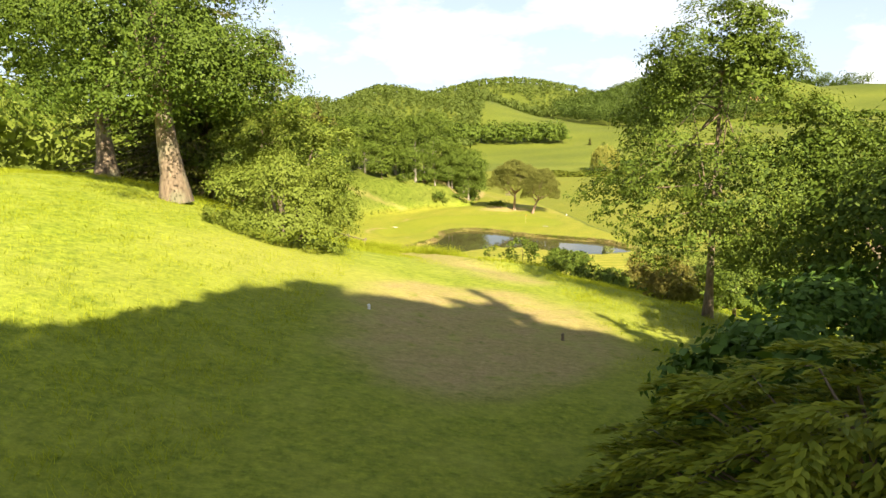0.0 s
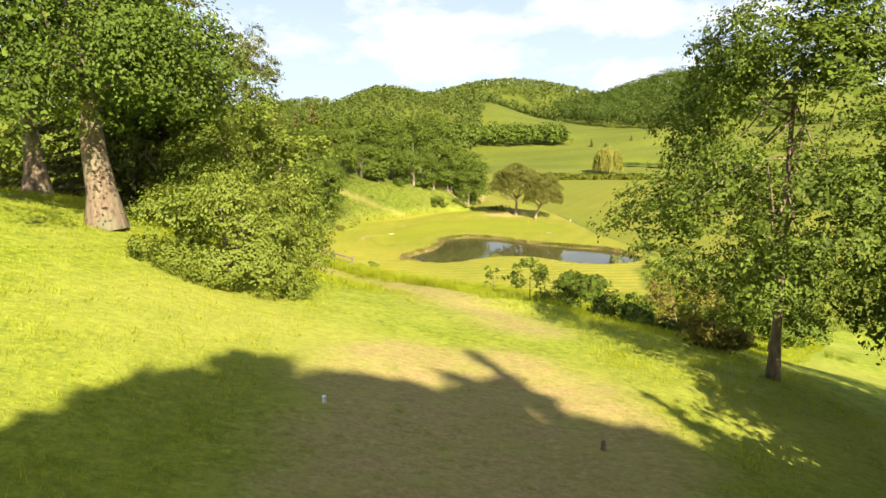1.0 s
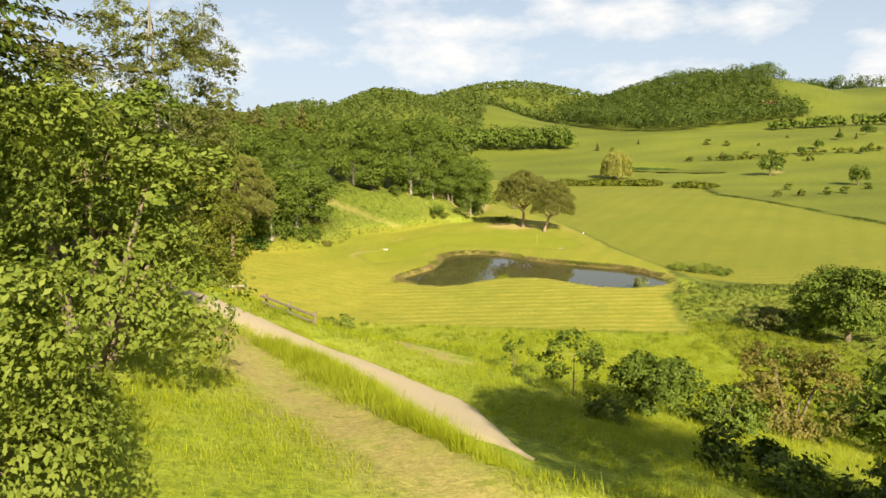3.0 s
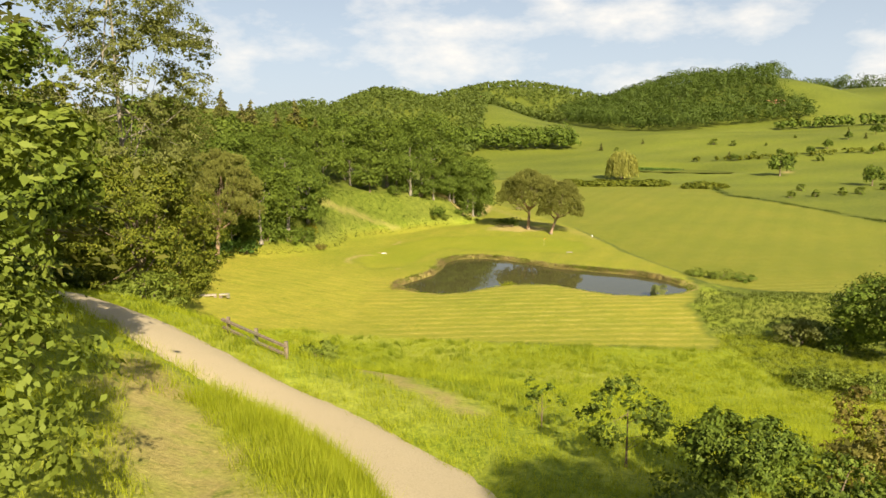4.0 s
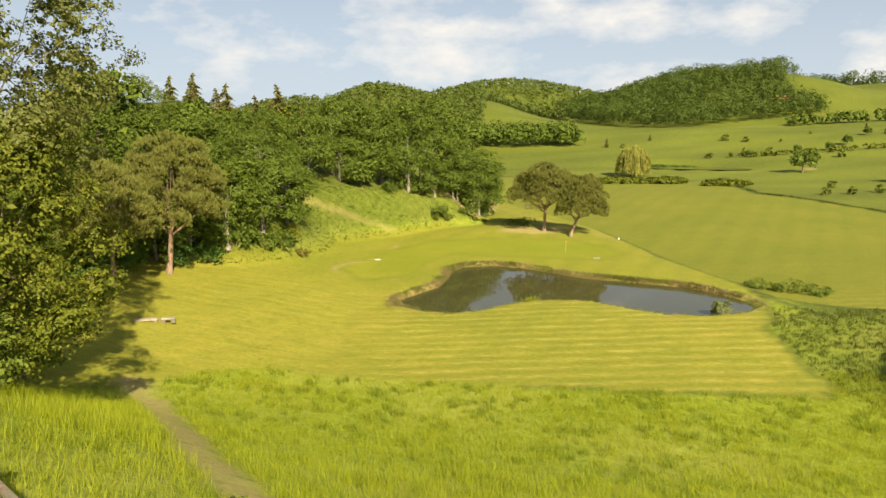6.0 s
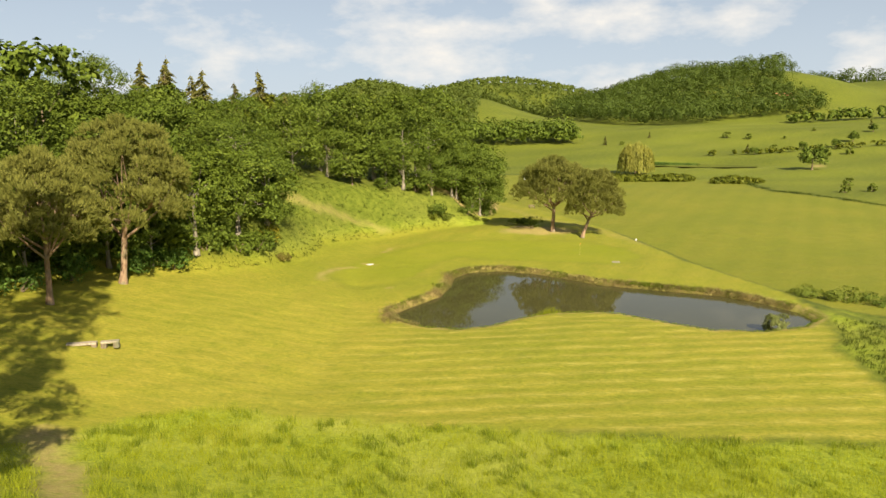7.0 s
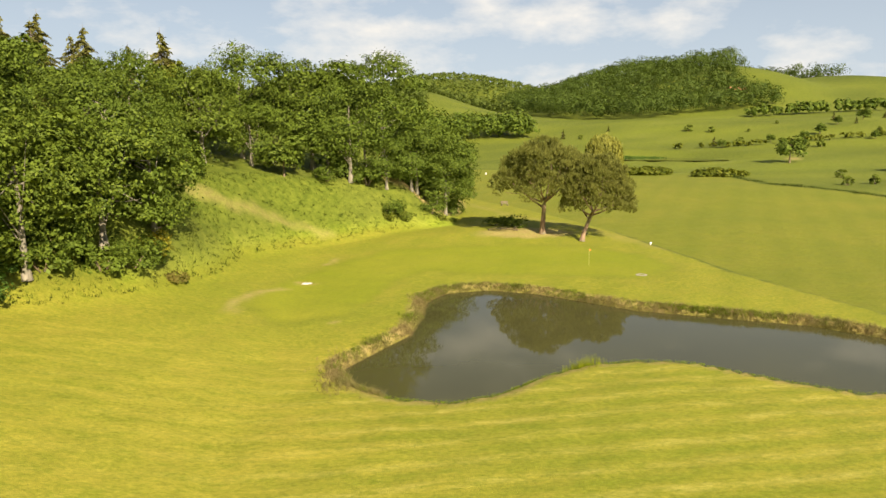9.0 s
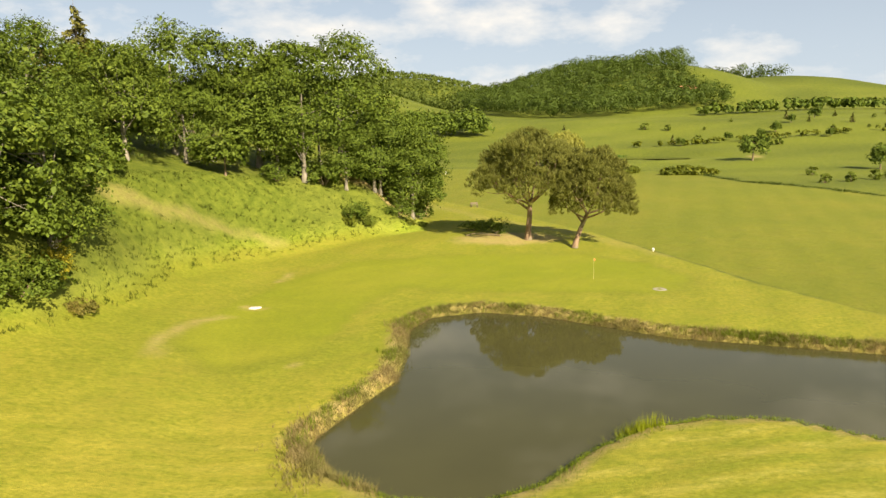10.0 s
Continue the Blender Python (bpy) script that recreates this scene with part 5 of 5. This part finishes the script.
v = np.stack([gx, 0.05 * np.sin(gx * 12), gz + 1.95 - 0.1 * gx], -1).reshape(-1, 3)
f = [(j * 8 + i, j * 8 + i + 1, (j + 1) * 8 + i + 1, (j + 1) * 8 + i) for j in range(3) for i in range(7)]
add_part("flag_cloth", mesh_of("flag_cloth", v, f, M_FLAG), flag)

bm = bmesh.new()
bmesh.ops.create_icosphere(bm, subdivisions=3, radius=0.16, matrix=Matrix.Translation((0, 0, 0.3)))
bmesh.ops.create_cone(bm, cap_ends=True, segments=14, radius1=0.09, radius2=0.07, depth=0.3, matrix=Matrix.Translation((0, 0, 0.12)))
marker = thing("distance_marker", on_ground(32.4, 186.4), "white ball-topped distance marker beside the fairway", "marker")
part("ball", bm, M_WHITE, marker)

copy_thing(marker, on_ground(30.2, 315.9, 0, 0.02, 1.8))

seat_bench = thing("garden_bench", on_ground(21.3, 234.6, 15), "small dark wooden bench beside the pines", "bench")
for i in range(3):
    beam((-0.75, -0.16 + 0.16 * i, 0.45), (0.75, -0.16 + 0.16 * i, 0.45), 0.13, 0.045, M_TIMBER, "seat_board", seat_bench, 440 + i)
for i in range(2):
    beam((-0.75, 0.26, 0.66 + 0.17 * i), (0.75, 0.26, 0.66 + 0.17 * i), 0.05, 0.13, M_TIMBER, "back_board", seat_bench, 444 + i)
for i, x in enumerate((-0.6, 0.6)):
    beam((x, -0.14, -0.1), (x, -0.14, 0.43), 0.09, 0.09, M_TIMBER, "leg", seat_bench, 446 + i)
    beam((x, 0.21, -0.1), (x, 0.23, 0.92), 0.09, 0.07, M_TIMBER, "leg", seat_bench, 448 + i)

for i, (x, y, turn) in enumerate(((13.2, 196.4, 20), (14.8, 195.6, 160), (16.0, 196.6, 75))):
    stick_rng = np.random.default_rng(460 + i)
    dead = thing("fallen_branch", on_ground(x, y, turn, -0.06), "bare fallen pine branch lying on dry grass", "branch", "fallen branches")
    made = [tube([(-1.4, 0, 0.02), (-0.4, 0.15, 0.16), (0.6, 0.05, 0.2), (1.5, -0.2, 0.1)], [0.07, 0.055, 0.04, 0.012], 6)]
    for k in stick_rng.uniform(-0.8, 1.2, 8):
        end = np.array([k + 0.5, stick_rng.uniform(-0.8, 0.8), stick_rng.uniform(0.05, 0.5)])
        made.append(tube([(k, 0.06, 0.15), end * 0.5 + np.array([k, 0.06, 0.15]) * 0.5, end], [0.025, 0.018, 0.006], 5))
    v, f = joined(made)
    add_part("wood", mesh_of("wood", v, f, M_BARK, True), dead)

bm = bmesh.new()
ringed = [[bm.verts.new((r * math.cos(a) * 1.0, r * math.sin(a), z)) for a in np.linspace(0, 2 * math.pi, 28, endpoint=False)] for r, z in ((0.28, 0.03), (0.33, 0.05), (0.58, 0.05), (0.63, 0.02))]
for lo, hi in zip(ringed, ringed[1:]):
    for i in range(28):
        bm.faces.new((lo[i], lo[(i + 1) % 28], hi[(i + 1) % 28], hi[i]))
cup = thing("drain_ring", on_ground(24.3, 168.4, 0, -0.02), "pale concrete ring set in the green's edge", "drain")
part("ring", bm, M_STONE, cup)

bm = bmesh.new()
rim = [(0.62 * math.cos(a) * (1 + 0.12 * math.sin(3 * a)), 0.42 * math.sin(a) * (1 + 0.1 * math.cos(2 * a))) for a in np.linspace(0, 2 * math.pi, 18, endpoint=False)]
low_ring, top_ring = [bm.verts.new((a * 1.05, b * 1.05, -0.05)) for a, b in rim], [bm.verts.new((a, b, 0.05)) for a, b in rim]
bm.faces.new(top_ring)
for i in range(18):
    bm.faces.new((low_ring[i], low_ring[(i + 1) % 18], top_ring[(i + 1) % 18], top_ring[i]))
slab = thing("stone_slab", on_ground(-11.8, 168.9, 8, -0.03), "flat white stone slab lying in the green's turf", "slab")
part("slab_top", bm, M_WHITE, slab)

for x, y in ((-2.45, 22.4), (3.75, 21.8)):
    peg = thing("tee_marker", on_ground(x, y), "small dark tee marker on bare soil" if x > 0 else "small white tee marker on bare soil", "tee marker", "tee markers")
    bm = bmesh.new()
    bmesh.ops.create_cone(bm, cap_ends=True, segments=10, radius1=0.06, radius2=0.04, depth=0.16, matrix=Matrix.Translation((0, 0, 0.09)))
    bmesh.ops.create_icosphere(bm, subdivisions=2, radius=0.058, matrix=Matrix.Translation((0, 0, 0.19)))
    part("peg", bm, M_TIMBER if x > 0 else M_WHITE, peg)



# ---- grasses ----
def tufts(name, label, seed, x, y, tall, blades, wide, mat, lean=0.35, spread_r=0.12):
    """Tufts of bent blades at the given places."""
    rng = np.random.default_rng(seed)
    n = len(x)
    tall = np.broadcast_to(tall, n) * rng.uniform(0.6, 1.25, n)
    x, y, tall = (np.repeat(q, blades) for q in (x, y, tall))
    m = n * blades
    z0 = height(x, y) - 0.03
    a, r = rng.uniform(0, 2 * np.pi, m), spread_r * np.sqrt(rng.uniform(size=m))
    root = np.stack([x + r * np.cos(a), y + r * np.sin(a), z0], 1)
    b = rng.uniform(0, 2 * np.pi, m)
    way = np.stack([np.cos(b), np.sin(b), np.zeros(m)], 1)
    side = np.stack([-np.sin(b), np.cos(b), np.zeros(m)], 1)
    bend = (lean * rng.uniform(0.3, 1.4, m) * tall)[:, None] * way
    up = np.array([0, 0, 1.0]) * tall[:, None]
    w = side * (wide * rng.uniform(0.7, 1.3, m))[:, None]
    v = np.stack([root - w, root + w, root + bend + up], 1).reshape(-1, 3)
    faces = np.arange(3 * m).reshape(-1, 3)
    tagged(new(name, mesh_of(name, v, faces, mat)), label, "grass", kind="stuff")


grass_rng = np.random.default_rng(21)


def clear_of_paths(x, y):
    ok = np.abs(side_of(PATH_LINE, x, y)) > 1.55
    ok &= (np.abs(side_of(SPUR, x, y)) > 1.1) & (np.abs(side_of(LOWER_TRACK, x, y)) > 1.05)
    return ok & (inside(BARE_TEE, x, y, 0.3) < 0.3) & (side_of(closed(MOWN), x, y) > 0.2)


gx, gy = grass_rng.uniform(-34, 46, 38000), grass_rng.uniform(38, 113, 38000)
keep = clear_of_paths(gx, gy) & (np.abs(gx) < 6 + 0.62 * (gy - 24))
gx, gy = gx[keep], gy[keep]
tufts("tall_grass", "tall sunlit rough grass on the slope", 22, gx, gy, (0.24 + 0.18 * smooth(42, 66, gy)) * (1 + 0.3 * wobble(gx, gy, 0.25)), 14, 0.009, M_GRASS, 0.9, 0.42)
gx, gy = grass_rng.uniform(-28, 14, 17000), grass_rng.uniform(6, 52, 17000)
keep = clear_of_paths(gx, gy) & ((gx < -4) | (gx > 5) | (gy > 36))
gx, gy = gx[keep], gy[keep]
tufts("meadow_grass", "short uneven meadow grass round the tee", 23, gx, gy, 0.16 + 0.06 * wobble(gx, gy, 0.4) + 0.12 * smooth(34, 50, gy), 9, 0.008, M_GRASS, 1.1, 0.34)

# coarse clumps in the rough below the tee
gx, gy = grass_rng.uniform(-26, 34, 5200), grass_rng.uniform(62, 112, 5200)
keep = clear_of_paths(gx, gy) & (wobble(gx, gy, 0.55) + 0.6 * wobble(gx + 9, gy, 1.3) + 0.5 * grass_rng.normal(size=5200) > 0.35)
gx, gy = gx[keep], gy[keep]
tufts("rough_clumps", "coarse darker grass clumps standing in the rough", 36, gx, gy, 0.5 + 0.2 * smooth(85, 110, gy), 22, 0.012, M_HERB, 0.55, 0.3)
gx, gy = grass_rng.normal(size=(2, 150)) * np.array([[2.2], [1.2]]) + np.array([[-15.2], [107.6]])
keep = clear_of_paths(gx, gy)
tufts("flower_patch", "patch of yellow wild flowers in the rough", 37, gx[keep], gy[keep], 0.36, 9, 0.012, M_BLOOM, 0.8, 0.35)

# reeds and dry grass along the pond's banks
ring = np.array(closed(POND))
length = np.r_[0, np.cumsum(np.hypot(*np.diff(ring, axis=0).T))]
at = grass_rng.uniform(0, length[-1], 11000)
px, py = np.interp(at, length, ring[:, 0]), np.interp(at, length, ring[:, 1])
tx, ty = px + grass_rng.normal(size=11000) * 0.55, py + grass_rng.normal(size=11000) * 0.55
far_side = ((py > 142.5) | (px < -4)) & (height(tx, ty) > -0.1)
tufts("bank_grass", "dry tan grass along the pond's bank", 24, tx[far_side], ty[far_side], 0.30 + 0.12 * wobble(tx[far_side], ty[far_side], 0.6), 9, 0.014, M_REED, 0.9, 0.22)
near_side = ~far_side & (height(tx, ty) > -0.1)
tufts("bank_turf", "short green grass along the pond's near bank", 25, tx[near_side], ty[near_side], 0.15, 7, 0.012, M_HERB, 0.8, 0.25)
mixed_in = far_side & (wobble(tx, ty, 0.35) + 0.5 * grass_rng.normal(size=11000) > 0.25)
ux, uy = tx[mixed_in] + 0.35 * np.sign(tx[mixed_in] - 14) * (np.abs(ty[mixed_in] - 148) < 8), ty[mixed_in] + 0.25
tufts("bank_herbs", "green herbs between the dry grass of the pond's bank", 38, ux, uy, 0.34, 9, 0.016, M_HERB, 0.8, 0.25)
clump = grass_rng.normal(size=(160, 2)) * np.array([0.8, 0.5]) + np.array([9.2, 141.3])
tufts("reed_clump", "clump of rushes standing at the water's edge", 26, clump[:, 0], clump[:, 1], 0.7, 5, 0.016, M_GRASS, 0.4)
clump = grass_rng.normal(size=(420, 2)) * np.array([0.6, 1.8]) + np.array([-7.2, 141.0])
tufts("reed_bed", "dry rushes at the pond's tip", 27, clump[:, 0], clump[:, 1], 0.36, 4, 0.016, M_REED, 0.7)
# rank grass and herbs in the ditch and at the bank's foot
gx, gy = grass_rng.uniform(31, 75, 8000), grass_rng.uniform(90, 136, 8000)
keep = (side_of(closed(MOWN), gx, gy) > 0.3) & (grass_rng.uniform(size=8000) < smooth(1.0, 0.75, np.hypot((gx - 46) / 26, (gy - 112) / 28)))
tufts("ditch_growth", "rank green growth in the ditch", 28, gx[keep], gy[keep], 0.42, 9, 0.016, M_BANK, 0.7, 0.25)
gx, gy = grass_rng.uniform(-44, 8, 16000), grass_rng.uniform(120, 214, 16000)
bank = side_of(BANK_TOE, gx, gy)
keep = (bank > -0.6) & (bank < 9) & (np.abs(side_of(BANK_TRACK, gx, gy)) > 0.8)
tufts("bank_rough", "rough grass and herbs on the wooded bank", 29, gx[keep], gy[keep], 0.32, 8, 0.02, M_BANK, 0.8, 0.25)

# taller verge on the near side of the track
along = grass_rng.uniform(0, 1, 3600)
line = np.array(PATH_LINE[7:])
length = np.r_[0, np.cumsum(np.hypot(*np.diff(line, axis=0).T))]
vx, vy = np.interp(along * length[-1], length, line[:, 0]), np.interp(along * length[-1], length, line[:, 1])
off = 1.8 + 3.2 * grass_rng.uniform(size=3600) ** 2
vx, vy = vx - off * 0.8, vy - off * 0.55
keep = clear_of_paths(vx, vy) & (wobble(vx, vy, 1.1) + grass_rng.normal(size=3600) * 0.5 > -0.1)
tufts("verge_grass", "tall seeding grass along the track's verge", 33, vx[keep], vy[keep], 0.62, 10, 0.008, M_GRASS, 0.6, 0.2)

# rushes along the far ditch and the far pond, there added to darken its reflection
def along_line(line, count, wide):
    line = np.array(line, float)
    length = np.r_[0, np.cumsum(np.hypot(*np.diff(line, axis=0).T))]
    at = grass_rng.uniform(0, length[-1], count)
    return np.interp(at, length, line[:, 0]) + grass_rng.normal(size=count) * wide, np.interp(at, length, line[:, 1]) + grass_rng.normal(size=count) * wide


rx, ry = along_line(FAIRWAY_END[4:10], 1500, 0.8)
tufts("ditch_rushes", "dark rushes along the far ditch", 34, rx, ry, 0.36 + 0.3 * wobble(rx, ry, 0.2), 3, 0.05, M_BANK, 0.5, 0.4)
rx, ry = along_line(((99, 402), (108, 397), (118, 391)), 900, 0.9)
tufts("pond_rushes", "dark rushes behind the distant pond, darkening its reflection", 35, rx, ry, 1.0, 4, 0.10, M_LAUREL, 0.4, 0.5)
